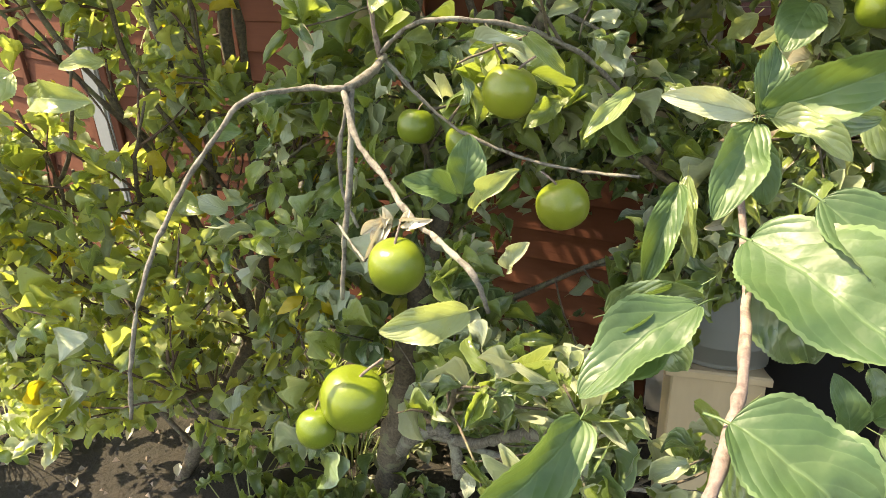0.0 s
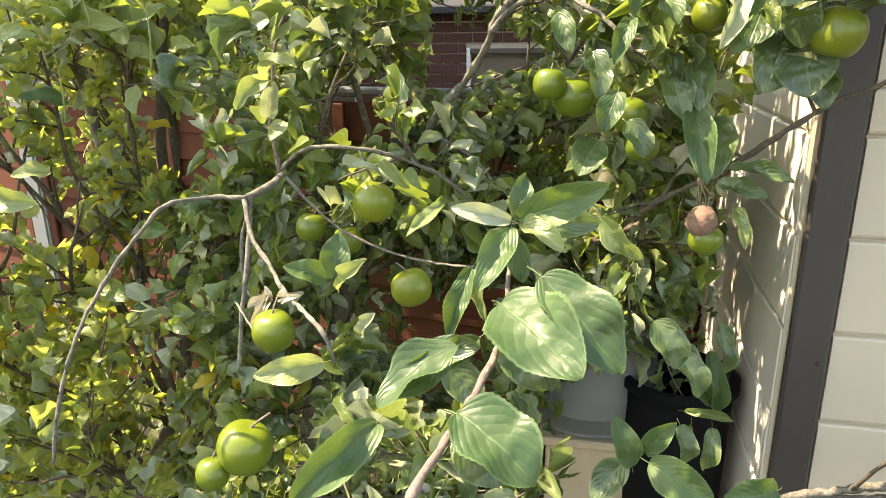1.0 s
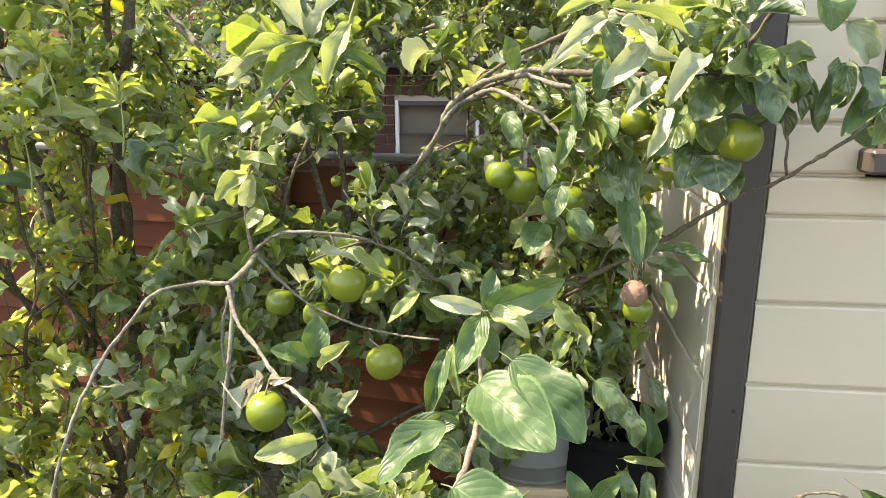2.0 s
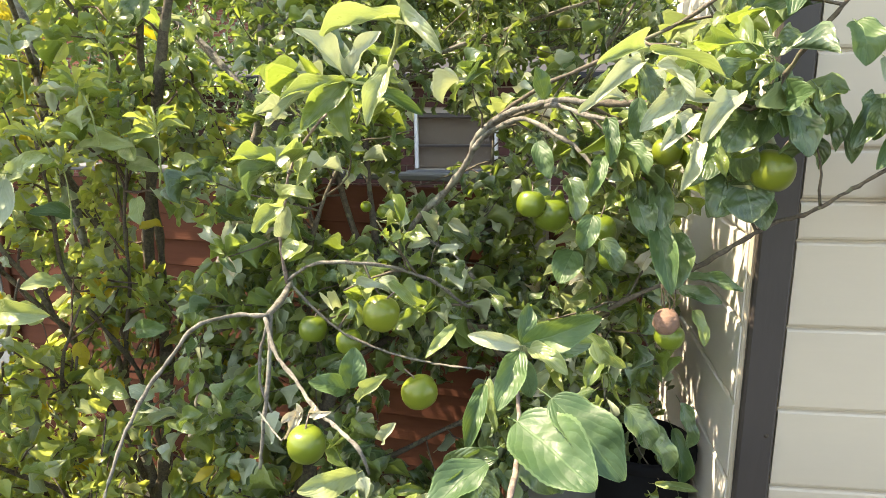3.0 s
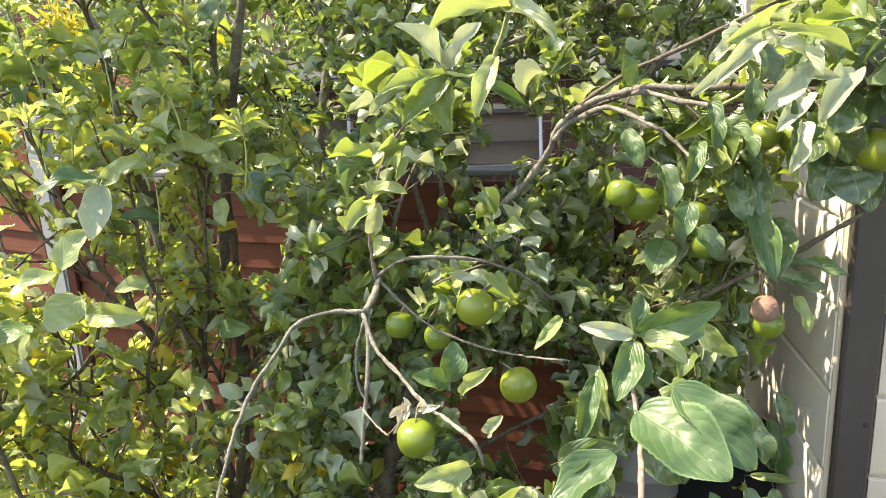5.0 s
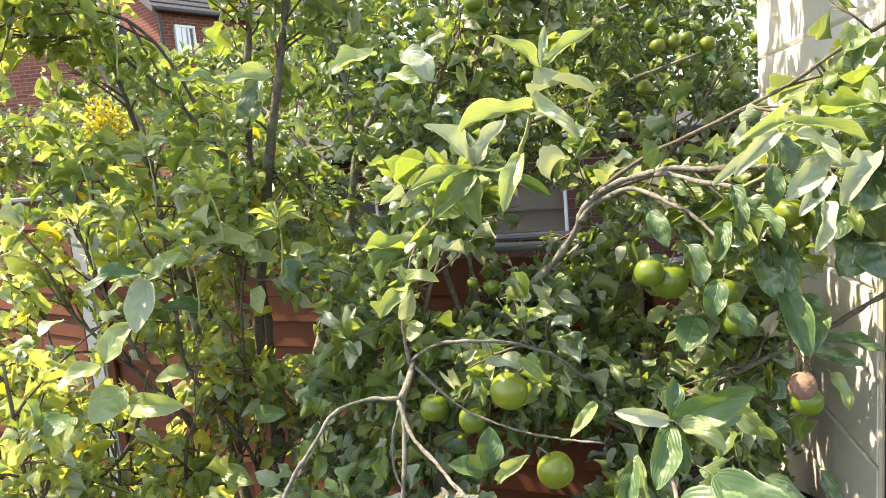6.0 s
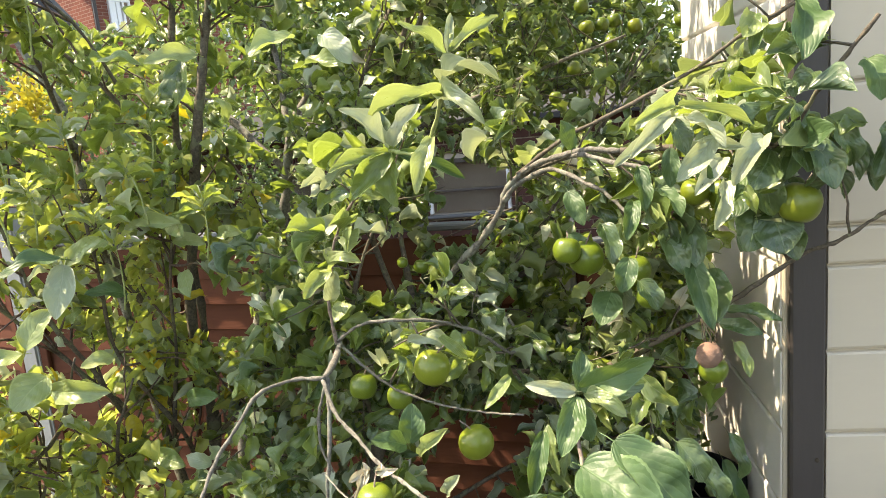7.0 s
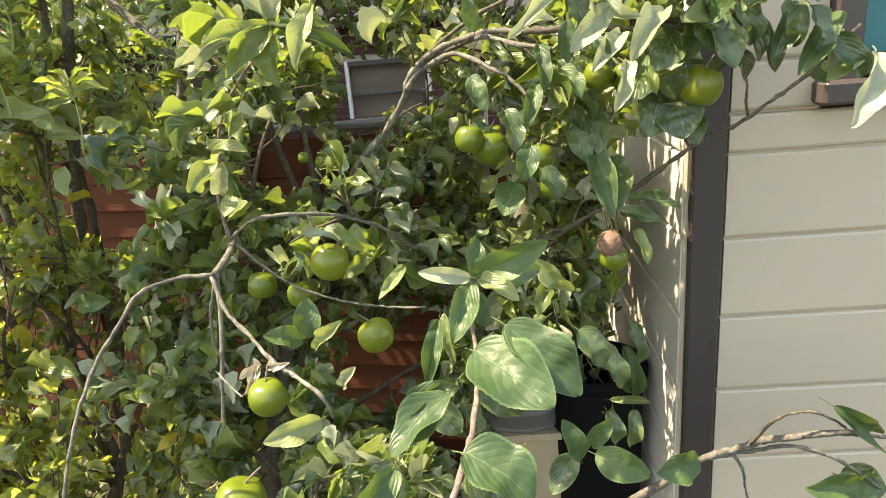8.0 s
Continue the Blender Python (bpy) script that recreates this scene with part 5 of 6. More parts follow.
own_leaf((1.092, 0.616, 0.782), (0.921, 0.593, 0.813), 0.068, GREEN, 0.2)
own_leaf((0.289, 0.448, 1.264), (0.333, 0.431, 1.187), 0.077, DARK, 0.1)
own_leaf((0.220, 0.510, 1.183), (0.262, 0.493, 1.135), 0.046, DARK, 0.1)
own_leaf((0.752, 0.769, 1.638), (0.674, 0.744, 1.581), 0.042, DARK, 0.2)
own_leaf((0.752, 0.762, 1.521), (0.756, 0.729, 1.453), 0.048, DARK, 0.2)
own_leaf((0.704, 0.780, 1.519), (0.671, 0.758, 1.472), 0.035, DARK, 0.2)
own_leaf((0.778, 0.692, 1.678), (0.810, 0.652, 1.590), 0.034, DARK, 0.3)
own_leaf((0.818, 0.691, 1.649), (0.843, 0.656, 1.571), 0.037, DARK, 0.3)
own_leaf((0.748, 0.722, 1.672), (0.707, 0.689, 1.598), 0.041, GREEN, 0.3)
own_leaf((0.607, 0.574, 1.680), (0.543, 0.541, 1.618), 0.035, PALE, 0.4)
own_leaf((0.777, 0.710, 1.636), (0.811, 0.687, 1.558), 0.035, DARK, 0.3)
own_leaf((0.843, 0.609, 1.670), (0.841, 0.613, 1.610), 0.032, DARK, 0.3)
own_leaf((0.903, 0.625, 1.654), (0.818, 0.571, 1.573), 0.045, GREEN, 0.3)
own_leaf((0.899, 0.605, 1.622), (0.944, 0.589, 1.557), 0.044, DARK, 0.3)
own_leaf((0.546, 0.581, 1.654), (0.488, 0.543, 1.609), 0.028, PALE, 0.3)
own_leaf((0.606, 0.687, 1.607), (0.566, 0.643, 1.538), 0.027, PALE, 0.3)
own_leaf((0.664, 0.727, 1.618), (0.595, 0.684, 1.557), 0.035, GREEN, 0.3)
for tip, w in (((-0.034, 0.580, 1.196), 0.017), ((-0.020, 0.585, 1.206), 0.015), ((-0.040, 0.592, 1.222), 0.016), ((-0.008, 0.580, 1.236), 0.015), ((0.030, 0.576, 1.240), 0.016), ((0.046, 0.570, 1.250), 0.014), ((0.018, 0.585, 1.256), 0.013), ((-0.012, 0.600, 1.256), 0.014)):
    hang = Vector((-0.012, 0.612, 1.228)) if tip[0] < 0 else Vector((0.012, 0.594, 1.238))
    own_leaf(tuple(hang), tuple(hang.lerp(Vector(tip), 0.8)), w * 0.8, DRY_LEAF, 0.55)
own_leaf((0.478, 0.779, 1.478), (0.455, 0.761, 1.422), 0.041, GREEN, 0.3)
own_leaf((0.494, 0.781, 1.434), (0.521, 0.760, 1.384), 0.042, DARK, 0.3)
own_leaf((0.076, 0.759, 1.378), (0.132, 0.747, 1.365), 0.017, PALE, 0.6)
own_leaf((0.134, 0.757, 1.383), (0.173, 0.746, 1.348), 0.019, YOUNG, 0.5)
own_leaf((0.450, 0.840, 1.533), (0.455, 0.802, 1.465), 0.043, DARK, 0.3)
own_leaf((0.785, 0.605, 1.776), (0.788, 0.578, 1.715), 0.055, GREEN, 0.4)
own_leaf((0.865, 0.657, 1.675), (0.811, 0.620, 1.597), 0.044, DARK, 0.35)
own_leaf((0.769, 0.651, 1.687), (0.793, 0.650, 1.616), 0.049, DARK, 0.35)
own_leaf((0.843, 0.587, 1.668), (0.848, 0.573, 1.593), 0.048, DARK, 0.35)
own_leaf((0.821, 0.587, 1.727), (0.853, 0.582, 1.676), 0.043, PALE, 0.5)
own_leaf((0.777, 0.692, 1.667), (0.752, 0.670, 1.594), 0.048, DARK, 0.3)
own_leaf((0.689, 0.731, 1.625), (0.709, 0.723, 1.537), 0.056, DARK, 0.3)
own_leaf((0.674, 0.736, 1.751), (0.699, 0.715, 1.700), 0.039, GREEN, 0.4)
own_leaf((0.773, 0.712, 1.767), (0.723, 0.693, 1.732), 0.038, DARK, 0.4)
own_leaf((0.729, 0.693, 1.718), (0.710, 0.693, 1.656), 0.047, GREEN, 0.4)
own_leaf((0.661, 0.764, 1.592), (0.623, 0.741, 1.529), 0.049, GREEN, 0.35)
own_leaf((0.746, 0.747, 1.595), (0.748, 0.723, 1.518), 0.053, DARK, 0.3)
own_leaf((0.576, 0.831, 1.093), (0.616, 0.801, 1.020), 0.062, DARK, 0.3)
own_leaf((0.621, 0.850, 1.039), (0.663, 0.821, 0.952), 0.058, DARK, 0.35)
own_leaf((0.705, 0.900, 1.001), (0.718, 0.873, 0.884), 0.036, GREEN, 0.4)
own_leaf((0.712, 0.890, 1.064), (0.725, 0.871, 0.970), 0.035, DARK, 0.3)
own_leaf((0.672, 0.891, 0.971), (0.724, 0.873, 0.902), 0.047, DARK, 0.35)
own_leaf((0.663, 0.873, 0.895), (0.746, 0.859, 0.882), 0.019, YOUNG, 0.4)
own_leaf((0.659, 0.880, 0.862), (0.670, 0.862, 0.792), 0.041, DARK, 0.4)
own_leaf((0.729, 0.901, 0.841), (0.715, 0.884, 0.762), 0.038, DARK, 0.4)


# ---- apples ----


def apple_mesh(seed):
    r = random.Random(seed)
    prof = []
    for i in range(17):
        a = math.pi * i / 16
        rad = 0.5 * math.sin(a) ** 0.92
        z = 0.53 * math.cos(a)
        if i < 5:
            z -= 0.10 * (1 - i / 5) ** 1.5
        if i > 12:
            z += 0.09 * ((i - 12) / 4) ** 1.6
        prof.append((max(rad, 0.002), z))
    sides, v, f = 28, [], []
    for rad, z in prof:
        for k in range(sides):
            t = 2 * math.pi * k / sides
            q = 1 + 0.022 * math.cos(5 * t + r.random() * 0.01) * (0.5 - z) + 0.02 * math.cos(2 * t + seed)
            v.append((rad * q * math.cos(t), rad * q * math.sin(t), z))
    for i in range(16):
        for k in range(sides):
            k2 = (k + 1) % sides
            f.append((i * sides + k, (i + 1) * sides + k, (i + 1) * sides + k2, i * sides + k2))
    return mesh_from("fruit", v, f, [APPLE_SKIN])


def apple_kind(seed, at):
    a = tagged(empty("apple", at), "", "apple", "apples on the trees")
    put("fruit", apple_mesh(seed), a)
    v, f = tube(smooth_line([(0, 0, 0.33), (0.03, 0.08, 0.50), (0.08, 0.35, 0.70)], 4), 0.028, 0.022, 5, 0.1, seed)
    put("stalk", mesh_from("stalk", v, f, [BARK_RED]), a, None, "thin brown stalk")
    cv, cf = [], []
    for k in range(5):
        t = 2 * math.pi * k / 5
        i = len(cv)
        cv += [(0.03 * math.cos(t - 0.6), 0.03 * math.sin(t - 0.6), -0.36), (0.03 * math.cos(t + 0.6), 0.03 * math.sin(t + 0.6), -0.36), (0.085 * math.cos(t), 0.085 * math.sin(t), -0.425)]
        cf.append((i, i + 1, i + 2))
    put("calyx", mesh_from("calyx", cv, cf, [ROT_DARK]), a, None, "dark withered calyx")
    return a


kinds = {}
ar = random.Random(8)
for k, (at, d, label) in enumerate(FRUIT):
    m = Matrix.LocRotScale(Vector(at), Euler((ar.uniform(-0.3, 0.3), ar.uniform(-0.3, 0.3), ar.uniform(-0.9, 0.9))), Vector((d, d, d * ar.uniform(0.92, 1.02))))
    if k < 3:
        ap = kinds[k] = apple_kind(k, (0, 0, 0))
        ap.matrix_basis = m
    else:
        src = kinds[k % 3]
        sc = src.scale.copy()
        ap = copy_thing(src, m @ Matrix.Diagonal((1 / sc[0], 1 / sc[1], 1 / sc[2], 1)))
    tagged(ap, label)

# the rotten apple, brown on its upper half
rot = tagged(empty("rotten_apple", (0.626, 0.790, 1.270)), "half-rotten apple, brown and shrivelled above, green below", "apple")
rv = apple_mesh(9)
put("fruit", rv, rot, Matrix.LocRotScale(Vector((0.006, 0, -0.020)), Euler((0.2, 0.3, 0)), Vector((0.054, 0.054, 0.050))))
bm = bmesh.new()
bmesh.ops.create_icosphere(bm, subdivisions=4, radius=0.0225)
for q in bm.verts:
    q.co *= 1 + 0.10 * noise.noise(q.co * 90) + 0.10 * abs(noise.noise(q.co * 240))
    q.co.z *= 1.08
put("rotten_half", bm_mesh("rotten_half", bm, ROT, True), rot, pose(-0.004, -0.006, 0.010), "brown wrinkled rot")
for k in range(7):
    a = 0.9 * k
    v, f = tube(smooth_line([(0.006 * math.cos(a), 0.006 * math.sin(a), 0.028), (0.012 * math.cos(a), 0.012 * math.sin(a), 0.045), (0.006 * math.cos(a) - 0.004 * k + 0.01, 0.01, 0.075)], 4), 0.0014, 0.0008, 4, 0.1, k)
    put("withered_stalk", mesh_from("withered_stalk", v, f, [ROT_DARK]), rot)

# ---- the young tree with lime leaves ----
LB = Vector((-0.86, 1.52, 0.0))
young_tree = tagged(empty("young_fruit_tree", LB), "bushy young fruit tree with yellow-green leaves and dark stems", "tree")


def young_stem(name, points, r0, r1, mat=BARK_DARK, label=""):
    return [q + LB for q in stem(name, [tuple(Vector(p) - LB) for p in points], r0, r1, mat, young_tree, 7, label)]


YL = [young_stem("trunk", [(-0.896, 1.516, -0.050), (-0.750, 1.564, 0.192), (-0.608, 1.542, 0.418), (-0.525, 1.546, 0.623), (-0.487, 1.561, 0.971)], 0.026, 0.018, BARK_DARK, "leaning dark trunk"),
      young_stem("stem", [(-0.487, 1.561, 0.971), (-0.495, 1.529, 1.265), (-0.445, 1.490, 1.521), (-0.393, 1.451, 1.745), (-0.341, 1.443, 1.956), (-0.295, 1.449, 2.181), (-0.271, 1.440, 2.420)], 0.015, 0.008),
      young_stem("stem", [(-0.488, 1.561, 1.011), (-0.478, 1.578, 1.248), (-0.469, 1.536, 1.611), (-0.433, 1.492, 1.940), (-0.406, 1.498, 2.142), (-0.392, 1.487, 2.371)], 0.012, 0.006),
      young_stem("stem", [(-0.561, 1.550, 0.555), (-0.664, 1.629, 1.008), (-0.731, 1.674, 1.385), (-0.785, 1.705, 1.607), (-0.811, 1.750, 1.724), (-0.837, 1.789, 1.878), (-0.901, 1.820, 1.987), (-1.084, 1.917, 2.278)], 0.016, 0.007, BARK, "stem with a pale sunlit stretch"),
      young_stem("branch", [(-0.620, 1.620, 0.909), (-0.652, 1.675, 1.239), (-0.737, 1.674, 1.455), (-0.801, 1.609, 1.619), (-0.895, 1.553, 1.739), (-1.023, 1.532, 1.794), (-1.172, 1.466, 1.859)], 0.011, 0.005),
      young_stem("branch", [(-0.759, 1.693, 1.461), (-0.570, 1.564, 1.602), (-0.471, 1.515, 1.675), (-0.362, 1.453, 1.713), (-0.319, 1.454, 1.705)], 0.006, 0.003, BARK),
      young_stem("branch", [(-0.570, 1.551, 0.524), (-0.645, 1.485, 0.908), (-0.679, 1.387, 1.113), (-0.699, 1.338, 1.226), (-0.746, 1.289, 1.353), (-0.774, 1.259, 1.496), (-0.784, 1.210, 1.641)], 0.008, 0.0035),
      young_stem("branch", [(-0.589, 1.541, 0.473), (-0.680, 1.484, 1.005), (-0.703, 1.386, 1.145), (-0.790, 1.338, 1.296), (-0.853, 1.283, 1.414), (-0.879, 1.229, 1.550)], 0.008, 0.0035),
      young_stem("branch", [(-0.525, 1.536, 0.628), (-0.539, 1.535, 0.804), (-0.550, 1.484, 0.960), (-0.606, 1.435, 1.101), (-0.654, 1.386, 1.259), (-0.627, 1.307, 1.460), (-0.604, 1.229, 1.602)], 0.008, 0.0035),
      young_stem("branch", [(-0.525, 1.535, 0.648), (-0.592, 1.534, 0.836), (-0.567, 1.484, 1.016), (-0.520, 1.433, 1.205), (-0.480, 1.335, 1.384), (-0.439, 1.278, 1.526)], 0.007, 0.003),
      young_stem("branch", [(-0.750, 1.564, 0.182), (-0.974, 1.408, 0.416), (-1.040, 1.282, 0.729), (-1.026, 1.184, 0.978)], 0.009, 0.003),
      young_stem("branch", [(-0.670, 1.550, 0.324), (-0.626, 1.305, 0.482), (-0.554, 1.109, 0.624), (-0.504, 0.991, 0.791)], 0.008, 0.003),
      young_stem("branch", [(-0.814, 1.537, 0.100), (-1.073, 1.585, 0.487), (-1.188, 1.629, 0.891), (-1.250, 1.670, 1.298)], 0.009, 0.003),
      young_stem("branch", [(-0.713, 1.562, 0.232), (-0.871, 1.262, 0.512), (-0.899, 1.113, 0.822), (-0.882, 1.036, 1.128), (-0.845, 0.974, 1.394)], 0.008, 0.003),
      young_stem("branch", [(-0.608, 1.542, 0.418), (-0.504, 1.396, 0.498), (-0.379, 1.248, 0.616), (-0.299, 1.149, 0.795)], 0.008, 0.003),
      young_stem("branch", [(-0.811, 1.750, 1.724), (-0.813, 1.624, 1.996), (-0.883, 1.648, 2.163), (-1.003, 1.669, 2.286)], 0.007, 0.003), young_stem("branch", [(-0.526, 1.514, 1.765), (-0.631, 1.486, 1.934), (-0.780, 1.436, 2.072), (-0.884, 1.381, 2.084), (-1.020, 1.336, 2.087)], 0.006, 0.003),
      young_stem("branch", [(-0.495, 1.498, 1.715), (-0.601, 1.344, 2.043), (-0.723, 1.236, 2.120), (-0.818, 1.181, 2.169)], 0.005, 0.0025),
      young_stem("branch", [(-0.750, 1.564, 0.182), (-0.880, 1.352, 0.575), (-0.980, 1.238, 0.963), (-0.904, 1.207, 1.131), (-0.869, 1.185, 1.313), (-0.875, 1.187, 1.481)], 0.007, 0.003), young_stem("branch", [(-0.670, 1.550, 0.324), (-0.733, 1.394, 0.639), (-0.866, 1.293, 0.826), (-0.819, 1.293, 1.010), (-0.845, 1.271, 1.199)], 0.007, 0.003),
      young_stem("branch", [(-0.486, 1.562, 0.911), (-0.373, 1.434, 1.029), (-0.260, 1.364, 1.110)], 0.007, 0.003),
      young_stem("branch", [(-0.713, 1.562, 0.232), (-0.880, 1.450, 0.772), (-0.785, 1.300, 1.062)], 0.007, 0.003),
      young_stem("branch", [(-0.713, 1.562, 0.232), (-0.715, 1.420, 0.745), (-0.615, 1.300, 1.066)], 0.007, 0.003),
      young_stem("branch", [(-0.713, 1.562, 0.232), (-1.007, 1.420, 0.799), (-0.776, 1.280, 1.088), (-0.677, 1.220, 1.287)], 0.007, 0.003),
      young_stem("branch", [(-0.713, 1.562, 0.232), (-0.697, 1.420, 0.734), (-0.656, 1.300, 1.023), (-0.569, 1.250, 1.212)], 0.007, 0.003),
      young_stem("branch", [(-0.713, 1.562, 0.232), (-1.108, 1.400, 0.920), (-0.962, 1.280, 1.178)], 0.007, 0.003)]


clear_view(YL[0], 0.035, 1.2)
clear_view(YL[1][6:], 0.024, 1.2)
clear_view(YL[3][12:], 0.018, 1.2)
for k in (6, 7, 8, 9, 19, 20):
    clear_view(YL[k][6:], 0.020, 1.0)


def keep_young(p):
    return p.y > 0.85 + 0.12 * max(0.0, -p.x - 0.4) and p.x < 0.02 and p.x > -0.30 - 0.68 * p.y and free_of(p) and off_cleared_lines(p) and not in_fence(p)


SLENDER = (0.36, 0.60)
YSLOTS = [LIME_LEAF, GREEN_LEAF, PALE_LEAF, YOUNG_LEAF, YELLOW_LEAF]
W_YOUNG = (6, 1.2, 2.4, 2.2, 0.45)
yl, yv, yf = [], [], []
rnd = random.Random(33)
for k, line in enumerate(YL):
    sprout(line, 12 if k == 0 else 6 if k in (18, 19) else 32 if 10 <= k <= 14 else 13 if k > 21 else 22, 0.24, 0.030, 2, 0.056, W_YOUNG, keep_young, yl, yv, yf, LB, rnd, (-0.05, -0.12, 0.45), 0.15 if k else 0.5, 0.0034)
# most lime, pale and young leaves above 1.66 m become green ones
yl = [(m, 1 if slot in (0, 2, 3) and m.translation.z > 1.66 and rnd.random() < 0.72 else slot) for m, slot in yl]
put("twig_work", mesh_from("young_twigs", yv, yf, [BARK_TWIG]), young_tree)["kind"] = "stuff"
near, rest = split_leaves(yl, 240, (-0.45, 0.9, 1.35))
for m, slot in near:
    put("leaf", leaf_mesh(YSLOTS[slot], "mid", rnd.randrange(len(BLADES))), young_tree, Matrix.Translation(-LB) @ m)
joined_leaves("foliage", [(Matrix.Translation(-LB) @ m, s) for m, s in rest], YSLOTS, BLADES, young_tree)
for base, tip, w, mat in (((-0.628, 1.348, 1.086), (-0.616, 1.330, 1.025), 0.042, YELLOW_LEAF), ((-0.581, 1.407, 0.970), (-0.568, 1.389, 0.904), 0.046, YELLOW_LEAF)):
    put("leaf", leaf_mesh(mat, "big", 0), young_tree, Matrix.Translation(-LB) @ leaf_pose(base, Vector(tip) - Vector(base), (0.1, -1, 0.4), 0.065, w), "yellowing leaf")

own_leaf((-0.559, 0.988, 1.550), (-0.644, 0.915, 1.533), 0.052, GREEN, 0.15, young_tree, LB)
own_leaf((-0.556, 0.988, 1.538), (-0.569, 0.941, 1.443), 0.057, PALE, 0.1, young_tree, LB)
own_leaf((-0.560, 1.009, 1.534), (-0.483, 0.989, 1.583), 0.036, YOUNG, 0.1, young_tree, LB)
own_leaf((-0.667, 0.992, 1.371), (-0.738, 0.945, 1.342), 0.050, YOUNG, 0.15, young_tree, LB)
own_leaf((-0.660, 0.992, 1.380), (-0.610, 1.012, 1.449), 0.058, YOUNG, 0.1, young_tree, LB)
own_leaf((-0.633, 0.995, 1.320), (-0.681, 0.945, 1.274), 0.073, YOUNG, 0.15, young_tree, LB)
own_leaf((-0.653, 1.045, 1.272), (-0.518, 0.996, 1.273), 0.052, YOUNG, 0.15, young_tree, LB)
own_leaf((-0.586, 1.095, 1.225), (-0.600, 1.094, 1.252), 0.040, YOUNG, 0.1, young_tree, LB)
own_leaf((-0.739, 0.991, 1.274), (-0.766, 0.936, 1.256), 0.065, GREEN, 0.2, young_tree, LB)
own_leaf((-0.714, 0.963, 1.476), (-0.731, 0.913, 1.459), 0.045, PALE, 0.2, young_tree, LB)
own_leaf((-0.494, 1.182, 1.574), (-0.370, 1.134, 1.581), 0.034, YOUNG, 0.2, young_tree, LB)
own_leaf((-0.416, 1.230, 1.558), (-0.308, 1.181, 1.620), 0.038, YOUNG, 0.2, young_tree, LB)
own_leaf((-0.425, 1.230, 1.546), (-0.415, 1.229, 1.592), 0.035, YOUNG, 0.1, young_tree, LB)
own_leaf((-0.419, 1.230, 1.532), (-0.339, 1.182, 1.526), 0.035, YOUNG, 0.1, young_tree, LB)
own_leaf((-0.429, 1.230, 1.560), (-0.487, 1.181, 1.624), 0.035, YOUNG, 0.2, young_tree, LB)
own_leaf((-0.747, 1.256, 1.679), (-0.820, 1.240, 1.727), 0.044, GREEN, 0.2, young_tree, LB)
own_leaf((-0.681, 1.359, 1.774), (-0.721, 1.357, 1.819), 0.055, PALE, 0.2, young_tree, LB)
own_leaf((-0.672, 1.359, 1.786), (-0.611, 1.355, 1.822), 0.045, PALE, 0.1, young_tree, LB)
own_leaf((-0.371, 1.344, 1.936), (-0.412, 1.310, 1.804), 0.067, DARK, 0.1, young_tree, LB)
own_leaf((-0.325, 1.295, 1.941), (-0.428, 1.244, 1.926), 0.048, YOUNG, 0.2, young_tree, LB)
own_leaf((-0.445, 1.295, 1.926), (-0.527, 1.241, 1.935), 0.051, YOUNG, 0.2, young_tree, LB)
own_leaf((-0.765, 1.235, 1.898), (-0.822, 1.240, 1.867), 0.053, YOUNG, 0.2, young_tree, LB)
own_leaf((-0.491, 1.038, 1.569), (-0.526, 0.990, 1.550), 0.035, YOUNG, 0.2, young_tree, LB)
own_leaf((-0.540, 1.093, 1.314), (-0.589, 1.044, 1.314), 0.038, YOUNG, 0.2, young_tree, LB)
own_leaf((-0.585, 1.094, 1.257), (-0.624, 1.045, 1.253), 0.041, YOUNG, 0.2, young_tree, LB)
own_leaf((-0.507, 1.140, 1.440), (-0.575, 1.091, 1.457), 0.038, GREEN, 0.2, young_tree, LB)
own_leaf((-0.395, 1.188, 1.467), (-0.377, 1.140, 1.416), 0.043, YOUNG, 0.1, young_tree, LB)
own_leaf((-0.035, 0.889, 1.429), (-0.048, 0.850, 1.403), 0.029, YOUNG, 0.1, young_tree, LB)
own_leaf((-0.530, 1.194, 1.035), (-0.448, 1.145, 1.027), 0.050, YOUNG, 0.1, young_tree, LB)
own_leaf((-0.309, 1.182, 1.542), (-0.248, 1.134, 1.549), 0.032, YOUNG, 0.1, young_tree, LB)
own_leaf((-0.396, 1.182, 1.586), (-0.371, 1.134, 1.551), 0.045, YOUNG, 0.2, young_tree, LB)
own_leaf((-0.449, 1.240, 1.152), (-0.365, 1.191, 1.166), 0.046, GREEN, 0.2, young_tree, LB)



def rosette(tip, count, size, seed):
    """An upright shoot that ends in a star of narrow arching leaves."""
    r, tip = random.Random(seed), Vector(tip)
    foot = tip + Vector((r.uniform(-0.02, 0.02), 0.03, -r.uniform(0.10, 0.16)))
    young_stem("shoot", [tuple(foot), tuple(tip.lerp(foot, 0.5) + Vector((0.006, 0, 0))), tuple(tip)], 0.0022, 0.0013, STALK_GREEN)
    turn = r.uniform(0, 6.3)
    for k in range(count):
        a = turn + 2.4 * k
        rise = 0.7 * k / count
        way = Vector((math.cos(a), 0.8 * math.sin(a), rise)).normalized()
        start = tip - Vector((0, 0, 0.028 * (1 - k / count))) + way * 0.006
        ln = size * (1.0 - 0.45 * k / count) * r.uniform(0.85, 1.1)
        own_leaf(tuple(start), tuple(start + way * ln), ln * r.uniform(0.24, 0.34), r.choice((PALE, YOUNG, LIME_LEAF, LIME_LEAF, GREEN_LEAF)), r.choice((0.2, 0.3, 0.4)), young_tree, LB, (-0.3 * math.cos(a), -0.3 * math.sin(a) - 0.2, 1.0))


